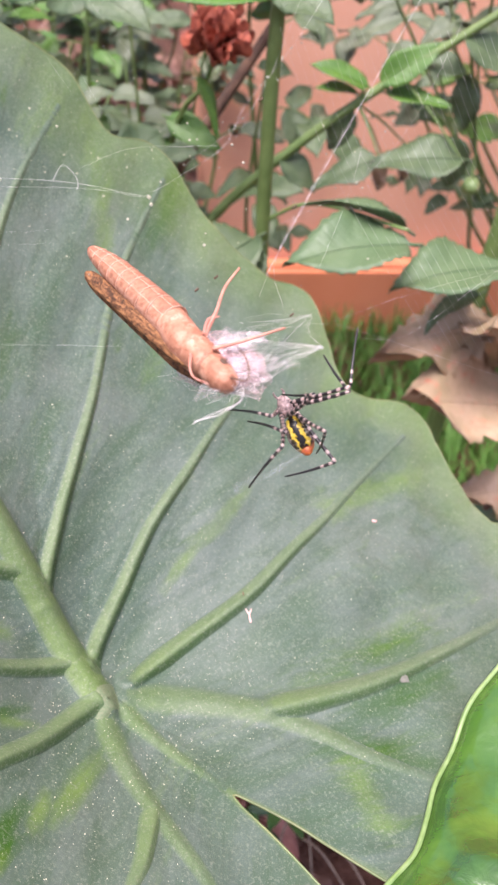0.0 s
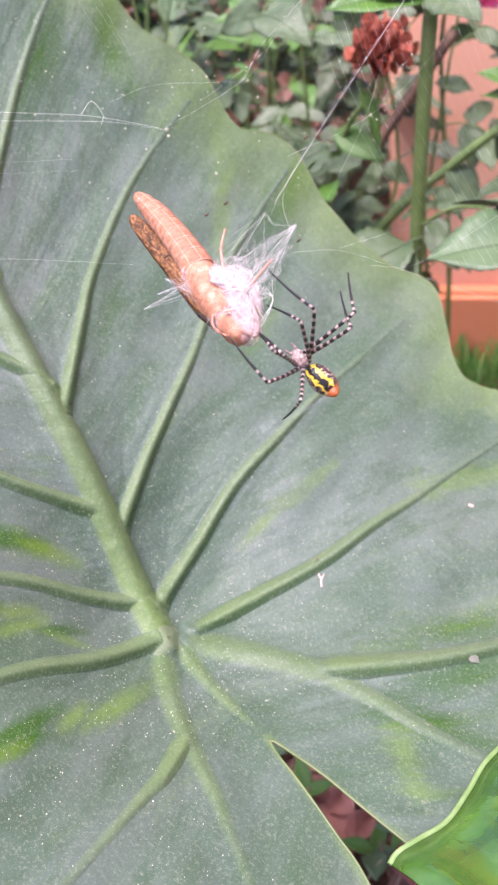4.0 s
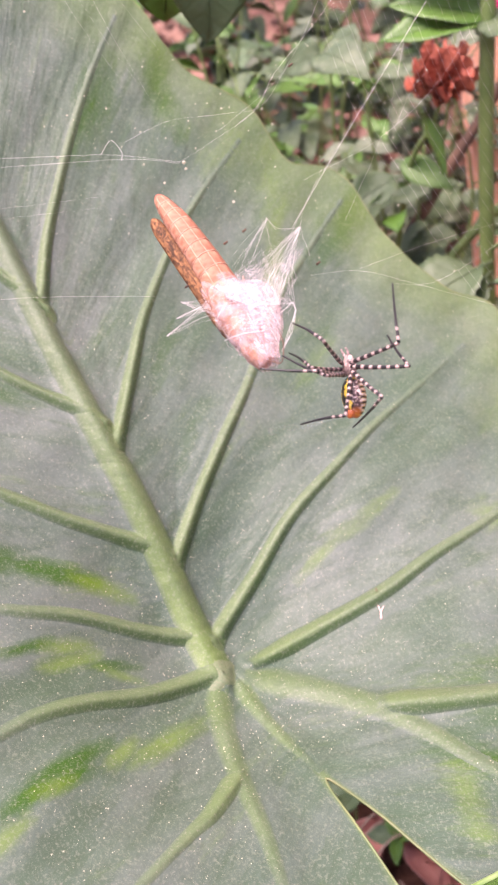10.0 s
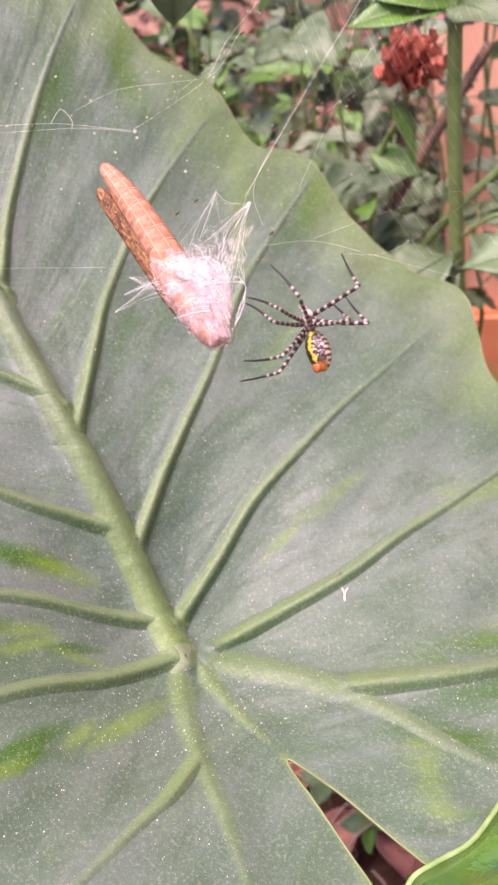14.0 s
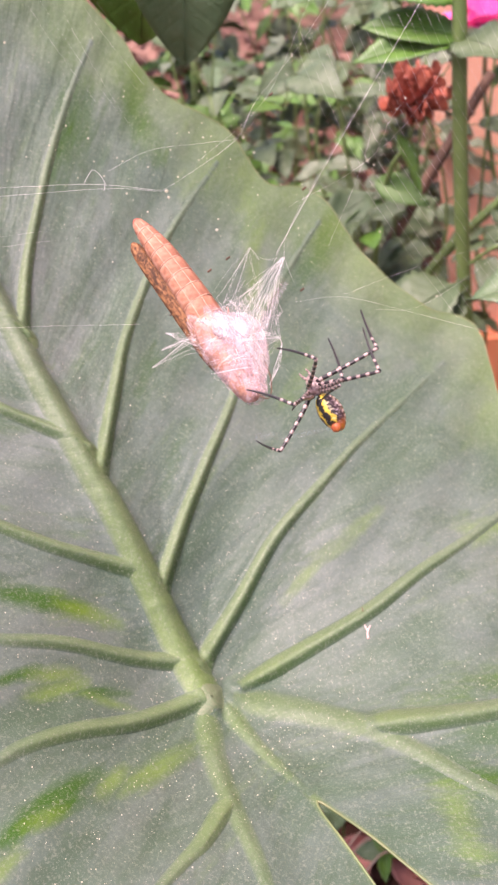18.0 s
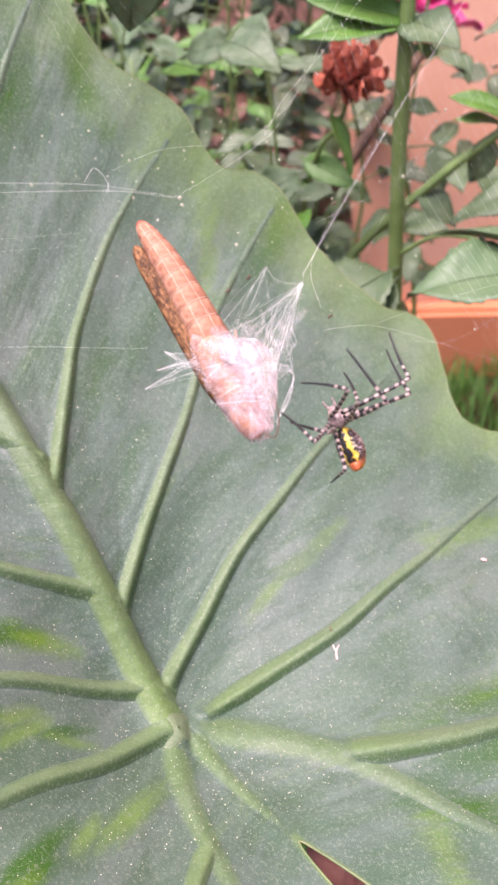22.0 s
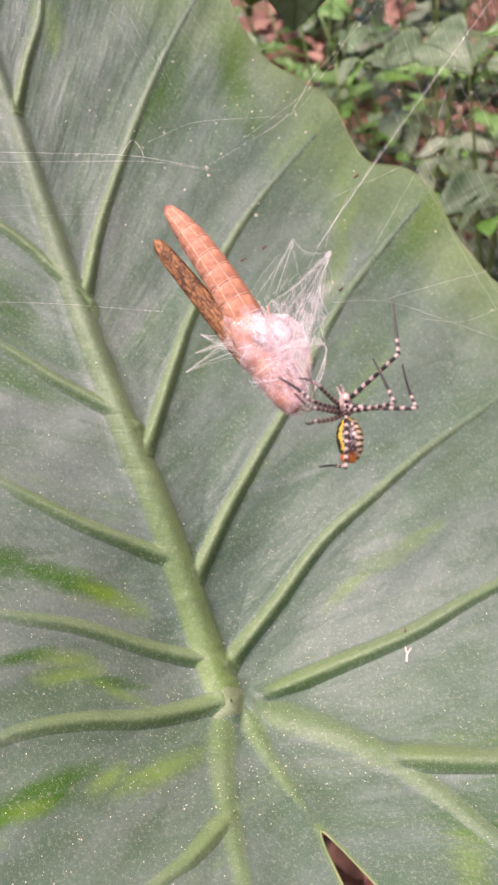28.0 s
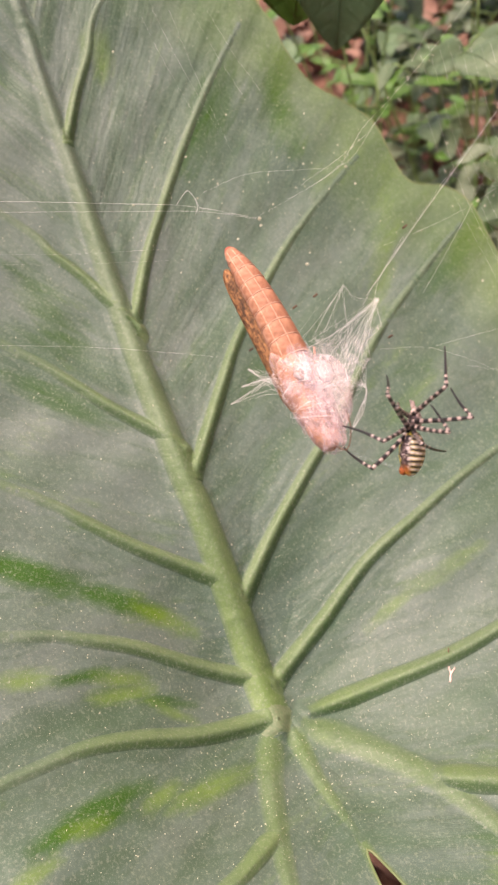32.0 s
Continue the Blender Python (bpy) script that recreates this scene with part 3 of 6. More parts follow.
def rib_strip(name, line, wide, rings, first, last, lift, strength=1.0, under=0):
    """A rib's round skin, laid on the blade's own ridge. Marks its run (along), its crown (rib) and the lower side that
    is painted dark green as if shaded.
    """
    c = spline(np.array(line) / 1000, rings)
    t = np.gradient(c, axis=0)
    t /= np.linalg.norm(t, axis=1)[:, None] + 1e-12
    side = np.column_stack([-t[:, 1], t[:, 0]])
    across = np.linspace(-1, 1, 15)
    flat = (c[:, None] + side[:, None] * across[None, :, None] * wide[:, None, None] * 1.75).reshape(-1, 2)
    up = np.outer(lift * wide * np.interp(np.linspace(0, 1, rings), (0, 0.02, 0.09, 0.5, 1), (0.0, 0.1, 1, 0.9, 0.25)), 1.5 * np.sqrt(1.02 - across ** 2) - 0.62).ravel()
    data = mesh(name, np.column_stack([flat, leaf_height(flat[:, 0], flat[:, 1]) + up]), [(i * 15 + j, i * 15 + j + 1, i * 15 + j + 16, i * 15 + j + 15)[::-1] for i in range(rings - 1) for j in range(14)], M_BLADE)
    crown = np.clip(1.25 * (1 - np.abs(across) ** 2.2), 0, 1)
    ends = np.interp(np.linspace(0, 1, rings), (0, 0.05, 0.6, 1), (0.5, 1, 1, 0.15))
    data.attributes.new("rib", "FLOAT", "POINT").data.foreach_set("value", (strength * np.outer(ends, crown)).ravel().astype(np.float32))
    # painted shade: grows towards the rib's under side, fades out at its tip
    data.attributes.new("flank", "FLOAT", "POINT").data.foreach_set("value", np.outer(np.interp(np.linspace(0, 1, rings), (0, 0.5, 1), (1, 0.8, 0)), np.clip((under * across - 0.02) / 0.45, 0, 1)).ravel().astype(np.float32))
    data.attributes.new("along", "FLOAT", "POINT").data.foreach_set("value", np.repeat(np.linspace(first, last, rings), 15).astype(np.float32))
    return data


def big_leaf():
    leaf = thing("elephant_ear_leaf", "large grey-green elephant ear leaf with pale ribs, dusty and waxy", "leaf", at=LEAF_AT)
    outline = spline(np.array(LEAF_RIGHT + LEAF_BASE + LEAF_LEFT + LEAF_RIGHT[:1]) / 1000, 2400)
    step = np.concatenate([[0], np.cumsum(np.linalg.norm(np.diff(outline, axis=0), axis=1))])
    s = np.linspace(0, step[-1], 1301)[:-1]
    outline = np.column_stack([np.interp(s, step, outline[:, i]) for i in (0, 1)])
    centre = np.array((0.0, -0.0025))
    rings, count = 190, len(outline)
    share = np.concatenate([[0.002], np.linspace(0.008, 1, rings - 1)])
    grid = centre + share[:, None, None] * (outline - centre)[None]
    flat = grid.reshape(-1, 2)
    verts = np.column_stack([flat, leaf_height(flat[:, 0], flat[:, 1])])
    faces = [(i * count + j, i * count + (j + 1) % count, (i + 1) * count + (j + 1) % count, (i + 1) * count + j)[::-1] for i in range(rings - 1) for j in range(count)]
    faces.append(tuple(range(count)))
    data = mesh("blade", verts, faces, M_BLADE)
    data.attributes.new("share", "FLOAT", "POINT").data.foreach_set("value", np.repeat(share, count).astype(np.float32))
    data.attributes.new("worn", "FLOAT", "POINT").data.foreach_set("value", near_streaks(flat, NO_SHEEN))
    data.attributes.new("young", "FLOAT", "POINT").data.foreach_set("value", near_streaks(flat, YOUNG))
    blade = part("blade", data, leaf)
    shell = blade.modifiers.new("thickness", "SOLIDIFY")
    shell.thickness, shell.offset = 0.0007, -1
    rim = np.column_stack([outline, leaf_height(outline[:, 0], outline[:, 1]) - 0.0002])
    part("margin", mesh("margin", *tube(np.vstack([rim, rim[:1]]), 0.00042, 6), M_EDGE), leaf, "thin yellowish leaf margin")
    wide = np.interp(np.linspace(0, 1, 120), (0, 0.015, 0.04, 0.2, 0.5, 1), (0.0024, 0.0034, 0.0037, 0.0035, 0.0030, 0.0012))
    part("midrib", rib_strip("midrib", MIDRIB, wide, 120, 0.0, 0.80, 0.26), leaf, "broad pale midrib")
    for name, (width, line) in VEINS.items():
        if name[0] in "RL" and line[0][0] > 5:
            # the foot of the vein bends down along the midrib and fades into it
            line = [(line[0][0] - 6, line[0][1] * 0.3 - 3.6), line[0], *line[1:]]
        wide = np.linspace(width * 1.1, 1.0 if name[0] == "L" else 0.6, 80) / 1000 * np.interp(np.linspace(0, 1, 80), (0, 0.10, 1), (0.55, 1, 1))
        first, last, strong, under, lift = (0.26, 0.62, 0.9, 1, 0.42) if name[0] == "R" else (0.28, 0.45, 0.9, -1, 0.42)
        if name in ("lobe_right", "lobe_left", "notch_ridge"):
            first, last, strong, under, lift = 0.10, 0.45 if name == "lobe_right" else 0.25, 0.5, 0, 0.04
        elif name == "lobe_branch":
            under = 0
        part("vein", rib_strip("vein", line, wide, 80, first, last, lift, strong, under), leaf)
    rings = [(-0.0026 + 0.0054 * q * math.cos(w) * (1 + 0.2 * math.sin(3 * w + 1)), -0.0058 + 0.0064 * q * math.sin(w) * (1 + 0.25 * math.sin(2 * w)), q) for q in np.linspace(0.02, 1, 8) for w in np.linspace(0, 2 * math.pi, 25)[:-1]]
    hub = on_leaf([p[:2] for p in rings]) + np.outer([0.0007 - 0.0010 * p[2] ** 3 for p in rings], (0, 0, 1))
    part("rib_hub", mesh("rib_hub", hub, [(i * 24 + j, i * 24 + (j + 1) % 24, i * 24 + 24 + (j + 1) % 24, i * 24 + 24 + j) for i in range(7) for j in range(24)] + [tuple(range(24))], M_HUB), leaf, "pale dusty knot where the ribs meet")
    stalk = spline([(-0.002, -0.002, -0.004), (-0.02, 0.0, -0.03), (-0.06, 0.01, -0.11), (-0.10, 0.02, -0.22), (-0.155, 0.02, -0.37)], 24)
    part("petiole", mesh("petiole", *tube(stalk, np.linspace(0.0045, 0.009, 24), 12), M_STEM), leaf, "thick green leaf stalk")
    rng = np.random.default_rng(5)
    bits = []
    for k in range(8000):
        near = k % 3 == 0
        p = rng.normal((-0.01, 0.0), 0.03) if near else (rng.uniform(-0.09, 0.24), rng.uniform(-0.09, 0.165))
        if p[0] < -0.038 and -0.03 < p[1] < 0.03:
            continue
        if (p[0] > 0.15 and p[1] > 0.11) or (p[0] > 0.08 and p[1] > 0.14) or p[0] > 0.22 and p[1] > 0.08:
            continue
        bits.append(((p[0], p[1]), 0.00006 + 0.00020 * rng.random() ** 4))
    flat = np.array([b[0] for b in bits])
    h = leaf_height(flat[:, 0], flat[:, 1])
    part("dust", mesh("dust", *joined([grain((x, y, z + 0.0001), r) for (x, y), z, r in zip(flat, h, (b[1] for b in bits))]), M_DUST, False), leaf, "pale specks of dust")["kind"] = "stuff"
    spot = np.array([(-0.0556 + 0.0021 * math.cos(a) * (1 + 0.25 * math.sin(3 * a)), 0.0650 + 0.0017 * math.sin(a)) for a in np.linspace(0, 6.28, 17)[:-1]] + [(-0.0556, 0.0650)])
    scar = on_leaf(spot, 0.0004)
    scar[-1, 2] += 0.0003
    part("scar", mesh("scar", scar, [(i, (i + 1) % 16, 16) for i in range(16)], M_SCAR), leaf, "small pale pinkish scar")
    dot = on_leaf(np.array([(-0.0052, 0.0488), (-0.0042, 0.0498)]), 0.0014)
    part("dark_speck", mesh("dark_speck", *tube(dot, 0.0002, 6), M_TWIG), leaf, "tiny dark speck on a rib")
    y = spline([(-0.0132, 0.0452), (-0.0112, 0.0468), (-0.0101, 0.0488)], 8)
    z = spline([(-0.0112, 0.0468), (-0.0090, 0.0475)], 4)
    fork = joined([tube(on_leaf(y, 0.0003), np.linspace(0.00038, 0.00022, 8), 6), tube(on_leaf(z, 0.0003), 0.00024, 6)])
    bit = tagged(new("flower_scrap", mesh("flower_scrap", *fork, M_PINKBIT)), "small forked pink plant scrap lying on the leaf", "debris")
    bit.matrix_basis = LEAF_AT
    q = np.array([[-0.0155, 0.1124]])
    h = float(leaf_height(q[:, 0], q[:, 1])[0])
    husk = tagged(new("seed_husk", mesh("seed_husk", *lathe([(-0.0012, 0.0002), (-0.0006, 0.0006), (0.0006, 0.0006), (0.0011, 0.0002)], 10, 1, 0.5), M_PINKBIT)), "tiny pale seed husk lying on the leaf", "debris")
    husk.matrix_basis = LEAF_AT @ Matrix.Translation((q[0][0], q[0][1], h + 0.0006)) @ pose(0, 0, 0, 0, 0, 40)


big_leaf()


# ---- the young glossy leaf in front ----
def young_leaf():
    leaf = thing("young_elephant_ear_leaf", "bright green glossy young elephant ear leaf with curled pale rim", "leaf")
    edge = spline(YOUNG_EDGE, 60)
    away = np.array(YOUNG_AWAY)
    verts, faces = [], []
    rows = 26
    for i, e in enumerate(edge):
        for j in range(rows):
            s = j / (rows - 1)
            wave = 0.004 * math.sin(i * 0.22 + 2) * s + 0.0026 * math.sin(i * 0.40 + 2.5 * s) * math.sin(s * 10) * min(1, 5 * s)
            lift = 0.030 * s - 0.05 * s * s - 0.003 * math.exp(-(s / 0.04) ** 2)
            verts.append(e + away * s * 0.16 + np.array(YOUNG_UP) * (lift + wave))
    for i in range(len(edge) - 1):
        for j in range(rows - 1):
            a = i * rows + j
            faces.append((a, a + rows, a + rows + 1, a + 1))
    blade = part("blade", mesh("blade", verts, faces, M_YOUNG), leaf)
    shell = blade.modifiers.new("thickness", "SOLIDIFY")
    shell.thickness, shell.offset = 0.0008, 0
    rim = np.array(verts).reshape(len(edge), rows, 3)[:, 0]
    part("rim", mesh("rim", *tube(rim + np.array((0.0004, -0.0004, 0.0006)), 0.0008, 8), M_RIMGREEN), leaf, "pale rolled leaf rim")


YOUNG_EDGE = [(0.096, 0.188, 0.332), (0.0776, 0.1695, 0.3275), (0.0668, 0.1574, 0.3258), (0.060, 0.1446, 0.322), (0.0527, 0.1325, 0.324), (0.0484, 0.1215, 0.326), (0.0435, 0.111, 0.3284), (0.0365, 0.1032, 0.3310), (0.0325, 0.0990, 0.3318), (0.0310, 0.0960, 0.3316)]
YOUNG_AWAY = (0.80, -0.60, -0.02)
YOUNG_UP = (0.0, 0.0, 1.0)
young_leaf()


# ---- ground and wall ----
def ground():
    n = 260
    s = np.sign(np.linspace(-1, 1, n)) * np.abs(np.linspace(-1, 1, n)) ** 4
    xs, ys = s * 40, s * 40 + 0.9
    verts = []
    for y in ys:
        for x in xs:
            near = math.exp(-(x * x + (y - 0.9) ** 2) / 9)
            bank = 0.34 / (1 + math.exp(-(y - 1.25) * 9)) * 1 / (1 + math.exp((x + 0.25) * 14)) * near
            z = 0.012 * noise.noise((x * 9, y * 9, 0)) + 0.03 * noise.noise((x * 2, y * 2, 3)) * (1 - math.exp(-(x * x + y * y)))
            verts.append((x, y, z * near + bank - 0.012))
    faces = [(i * n + j, i * n + j + 1, (i + 1) * n + j + 1, (i + 1) * n + j) for i in range(n - 1) for j in range(n - 1)]
    tagged(new("ground", mesh("ground", verts, faces, M_SOIL)), "reddish garden soil strewn with dry litter", "ground", kind="structure")


def box(x0, x1, y0, y1, z0, z1, bevel, mat, name):
    bm = bmesh.new()
    bmesh.ops.create_cube(bm, size=1.0, matrix=Matrix.Translation(((x0 + x1) / 2, (y0 + y1) / 2, (z0 + z1) / 2)) @ Matrix.Diagonal((x1 - x0, y1 - y0, z1 - z0, 1)))
    bmesh.ops.bevel(bm, geom=bm.edges[:], offset=bevel, segments=3, affect="EDGES")
    me = bpy.data.meshes.new(name)
    bm.to_mesh(me)
    bm.free()
    me.materials.append(mat)
    return me


def wall():
    w = tagged(new("wall_garden", box(-0.055, 3.0, 0.90, 1.05, -0.05, 1.1, 0.006, M_WALL, "wall_garden")), "orange plastered garden wall", "wall", kind="structure")
    part("plinth", box(-0.058, 3.003, 0.872, 0.9, -0.05, 0.078, 0.006, M_PLINTH, "plinth"), w, "projecting orange plinth")


def blades(count, rng, area, height, mat, name, label, category):
    verts, faces = [], []
    for _ in range(count):
        x, y = rng.uniform(*area[0]), rng.uniform(*area[1])
        h, w, a = height * rng.uniform(0.5, 1.2), rng.uniform(0.0009, 0.0018), rng.uniform(0, 6.28)
        lean = rng.uniform(0.1, 0.8) * h
        dx, dy = math.cos(a), math.sin(a)
        k = len(verts)
        for s, q in ((0, 1.0), (0.5, 0.8), (0.85, 0.4)):
            cx, cy, cz = x + dx * lean * s * s, y + dy * lean * s * s, h * s - 0.01
            verts += [(cx - dy * w * q, cy + dx * w * q, cz), (cx + dy * w * q, cy - dx * w * q, cz)]
        verts.append((x + dx * lean, y + dy * lean, h - 0.01))
        faces += [(k, k + 1, k + 3, k + 2), (k + 2, k + 3, k + 5, k + 4), (k + 4, k + 5, k + 6)]
    tagged(new(name, mesh(name, verts, faces, mat)), label, category, kind="stuff")


ground()
wall()
blades(9500, np.random.default_rng(3), ((0.0, 0.75), (0.42, 0.87)), 0.045, M_GRASS, "lawn", "short dense green lawn grass at the wall", "grass")


# ---- leaves ----
def leaf_shape(name, width, teeth, fold, droop, seed, mat, wavy=0.02, ragged=0.0, curl=0.0):
    """A toothed oval leaf of unit length along y, folded at its rib, with a raised rib below."""
    rng = np.random.default_rng(seed)
    n, half = 26, 4
    top = []
    for i in range(n + 1):
        s = i / n
        w = width * 0.5 * math.sin(math.pi * s ** 0.78) ** 0.85 + 0.004
        if teeth and 0 < i < n:
            w *= 1.06 if i % 2 else 0.95
        row = []
        left, right = 1 + ragged * rng.uniform(-1, 0.6), 1 + ragged * rng.uniform(-1, 0.6)
        for j in range(-half, half + 1):
            q = j / half
            x = w * q * (left if q < 0 else right)
            z = fold * abs(x) - droop * s * s + wavy * math.sin(s * 9 + seed + q * 2) * abs(q) + 0.012 * math.sin(s * 40) * abs(q) * (1 - abs(q)) + curl * q ** 4 * (1 + 0.5 * math.sin(s * 5 + seed))
            row.append((x + 0.04 * math.sin(s * 3 + seed) * s, s - 0.10 * abs(q) * w * 2 * (1 - s), z))
        top.append(row)
    cols = 2 * half + 1
    verts = [p for r in top for p in r] + [(x, y, z - 0.008) for r in top for (x, y, z) in r]
    off = (n + 1) * cols
    faces = []
    for i in range(n):
        for j in range(cols - 1):
            a = i * cols + j
            faces.append((a, a + 1, a + cols + 1, a + cols))
            faces.append((off + a + cols, off + a + cols + 1, off + a + 1, off + a))
        for j, k in ((0, 0), (cols - 1, 1)):
            a, b = i * cols + j, (i + 1) * cols + j
            f = (a, b, off + b, off + a)
            faces.append(f if k == 0 else f[::-1])
    rib = tube([(0.04 * math.sin(s * 3 + seed) * s, s, -droop * s * s + 0.004) for s in np.linspace(-0.12, 0.96, 14)], np.linspace(0.016, 0.004, 14), 5)
    v, f = joined([(verts, faces), rib])
    return mesh(name, v, f, mat)


ROSE = [leaf_shape("leaf", 0.62, True, 0.25, 0.18, 1, M_ROSE, 0.05, 0.04), leaf_shape("leaf", 0.55, True, 0.4, 0.3, 2, M_ROSE)]
DULL = [leaf_shape("leaf", 0.60, True, 0.15, 0.25, 3, M_DULL, 0.05, 0.06), leaf_shape("leaf", 0.52, True, 0.3, 0.12, 4, M_DULL, 0.06, 0.08), leaf_shape("leaf", 0.66, True, 0.2, 0.35, 5, M_DULL, 0.04, 0.05)]
FRESH = [leaf_shape("leaf", 0.46, True, 0.25, 0.2, 6, M_FRESH), leaf_shape("leaf", 0.40, True, 0.35, 0.1, 7, M_FRESH)]
PALE = [leaf_shape("leaf", 0.50, True, 0.2, 0.2, 14, M_PALE, 0.05, 0.06), leaf_shape("leaf", 0.58, True, 0.3, 0.3, 15, M_PALE, 0.05, 0.06)]
DRY = [leaf_shape("dry_leaf", 0.66, True, 0.25, -0.12, 8, M_DRY, 0.08, 0.16, 0.06), leaf_shape("dry_leaf", 0.5, True, -0.3, 0.25, 9, M_DRY, 0.10, 0.22, 0.10)]


def leaf_pose(base, tip, face=(0.1, -0.7, 0.7)):
    base, tip = Vector(base), Vector(tip)
    y = (tip - base).normalized()
    z = Vector(face)
    z = (z - y * z.dot(y)).normalized()
    x = y.cross(z)
    size = (tip - base).length
    m = Matrix((x, y, z)).transposed().to_4x4() @ Matrix.Scale(size, 4)
    m.translation = base
    return m


def add_leaf(parent, data, base, tip, face=(0.1, -0.7, 0.7), label=""):
    return part(data.name.split(".")[0], data, parent, label, leaf_pose(base, tip, face))


def stem(parent, points, r0, r1, mat, name="stem", label=""):
    c = spline(points, 26)
    return part(name, mesh(name, *tube(c, np.linspace(r0, r1, 26), 9), mat), parent, label)


def rose_plant():
    p = thing("rose_plant", "tall green rose stem with broad toothed leaves", "plant")
    stem(p, [(0.0, 0.47, -0.02), (0.004, 0.47, 0.18), (0.007, 0.47, 0.305), (0.011, 0.47, 0.396), (0.016, 0.47, 0.465), (0.02, 0.48, 0.54)], 0.0046, 0.0036, M_STEM)
    add_leaf(p, ROSE[0], (0.0800, 0.405, 0.349), (0.0182, 0.385, 0.3600), (0.0, -0.22, 0.95), "broad toothed leaf with dusty specks")
    add_leaf(p, ROSE[1], (0.080, 0.42, 0.350), (0.036, 0.43, 0.374), (0.2, 0.3, 0.9))
    add_leaf(p, ROSE[0], (0.138, 0.43, 0.322), (0.0745, 0.405, 0.336), (0.0, -0.10, 0.97))
    add_leaf(p, ROSE[1], (0.13, 0.44, 0.300), (0.094, 0.43, 0.288), (0.0, 0.9, 0.3))
    add_leaf(p, DULL[0], (0.004, 0.46, 0.325), (-0.05, 0.42, 0.318), (0.0, -0.3, 0.9))
    add_leaf(p, DULL[1], (0.006, 0.46, 0.318), (-0.03, 0.42, 0.300), (0.0, -0.3, 0.9))
    stem(p, [(0.008, 0.47, 0.33), (0.035, 0.45, 0.35), (0.079, 0.405, 0.357)], 0.0012, 0.0009, M_STEM, "leaf_stalk")
    add_leaf(p, FRESH[0], (0.014, 0.47, 0.452), (-0.028, 0.46, 0.470), (0.0, -0.6, 0.8))
    add_leaf(p, FRESH[1], (0.013, 0.47, 0.45), (-0.035, 0.45, 0.455), (0.0, -0.6, 0.8))
    add_leaf(p, DULL[2], (0.016, 0.47, 0.45), (0.035, 0.44, 0.455), (0.0, -0.6, 0.8))
    add_leaf(p, FRESH[0], (0.017, 0.475, 0.47), (-0.03, 0.46, 0.49), (0.0, -0.7, 0.7))
    add_leaf(p, ROSE[1], (0.018, 0.475, 0.48), (0.06, 0.46, 0.50), (0.0, -0.7, 0.7))


def rose_branch():
    p = thing("rose_branch", "slanting rose branch with dull grey-green leaves", "plant")
    stem(p, [(-0.13, 0.52, -0.02), (-0.06, 0.54, 0.24), (-0.021, 0.55, 0.297), (0.031, 0.55, 0.343), (0.066, 0.55, 0.369), (0.118, 0.55, 0.403), (0.20, 0.55, 0.455)], 0.0036, 0.0025, M_STEM)
    rng = random.Random(4)
    dull = [(0, (0.080, 0.53, 0.3417), (0.038, 0.525, 0.3340), (0.1, -0.25, 0.9)), (0, (0.128, 0.52, 0.3456), (0.075, 0.515, 0.3555), (0.0, -0.35, 0.9)), (3, (0.129, 0.55, 0.3475), (0.1318, 0.55, 0.3100), (0.2, -0.9, 0.2)),
             (1, (0.1318, 0.56, 0.3825), (0.136, 0.555, 0.3480), (-0.1, -0.9, 0.3)),
             (1, (0.10, 0.56, 0.392), (0.133, 0.55, 0.388), (0.1, -0.5, 0.8)), (2, (0.125, 0.55, 0.408), (0.160, 0.54, 0.395), (0.0, -0.5, 0.8)),
             (0, (0.062, 0.55, 0.366), (0.050, 0.545, 0.340), (0.2, -0.7, 0.5)), (2, (0.02, 0.55, 0.335), (0.045, 0.54, 0.322), (0.0, -0.5, 0.8))]
    fresh = [(4, (0.0716, 0.55, 0.3785), (0.0400, 0.545, 0.3975), (0.0, -0.4, 0.9)), (5, (0.0655, 0.55, 0.375), (0.0395, 0.545, 0.382), (0.0, -0.3, 0.9)),
             (4, (0.0791, 0.55, 0.3809), (0.1110, 0.545, 0.407), (-0.3, -0.8, 0.5)), (5, (0.0831, 0.55, 0.375), (0.1215, 0.54, 0.3728), (0.0, -0.3, 0.9)), (6, (0.0878, 0.57, 0.3270), (0.0876, 0.57, 0.3020), (0.3, -0.9, 0.1)),
             (6, (0.1043, 0.57, 0.3330), (0.1007, 0.57, 0.3080), (-0.2, -0.9, 0.1))]
    kinds = DULL + ROSE[1:] + FRESH + DRY[1:]
    for kind, base, tip, face in dull + fresh:
        add_leaf(p, kinds[kind], base, tip, face)
        near = min(((0.031, 0.343), (0.066, 0.369), (0.09, 0.386), (0.118, 0.403)), key=lambda q: math.hypot(q[0] - base[0], q[1] - base[2]))
        stem(p, [(near[0], 0.55, near[1]), ((near[0] + base[0]) / 2, (0.55 + base[1]) / 2, (near[1] + base[2]) / 2 + 0.002), base], 0.0008, 0.0006, M_STEM, "leaf_stalk")
    bud = lathe([(-0.0062, 0.001), (-0.005, 0.0038), (0, 0.0062), (0.005, 0.0043), (0.0068, 0.0007)], 14)
    part("rose_hip", mesh("rose_hip", *bud, M_RIMGREEN), p, "small round green hip", pose(0.1463, 0.56, 0.3111))
    stem(p, [(0.1463, 0.56, 0.315), (0.146, 0.565, 0.34), (0.13, 0.553, 0.405)], 0.0008, 0.0012, M_STEM, "leaf_stalk")


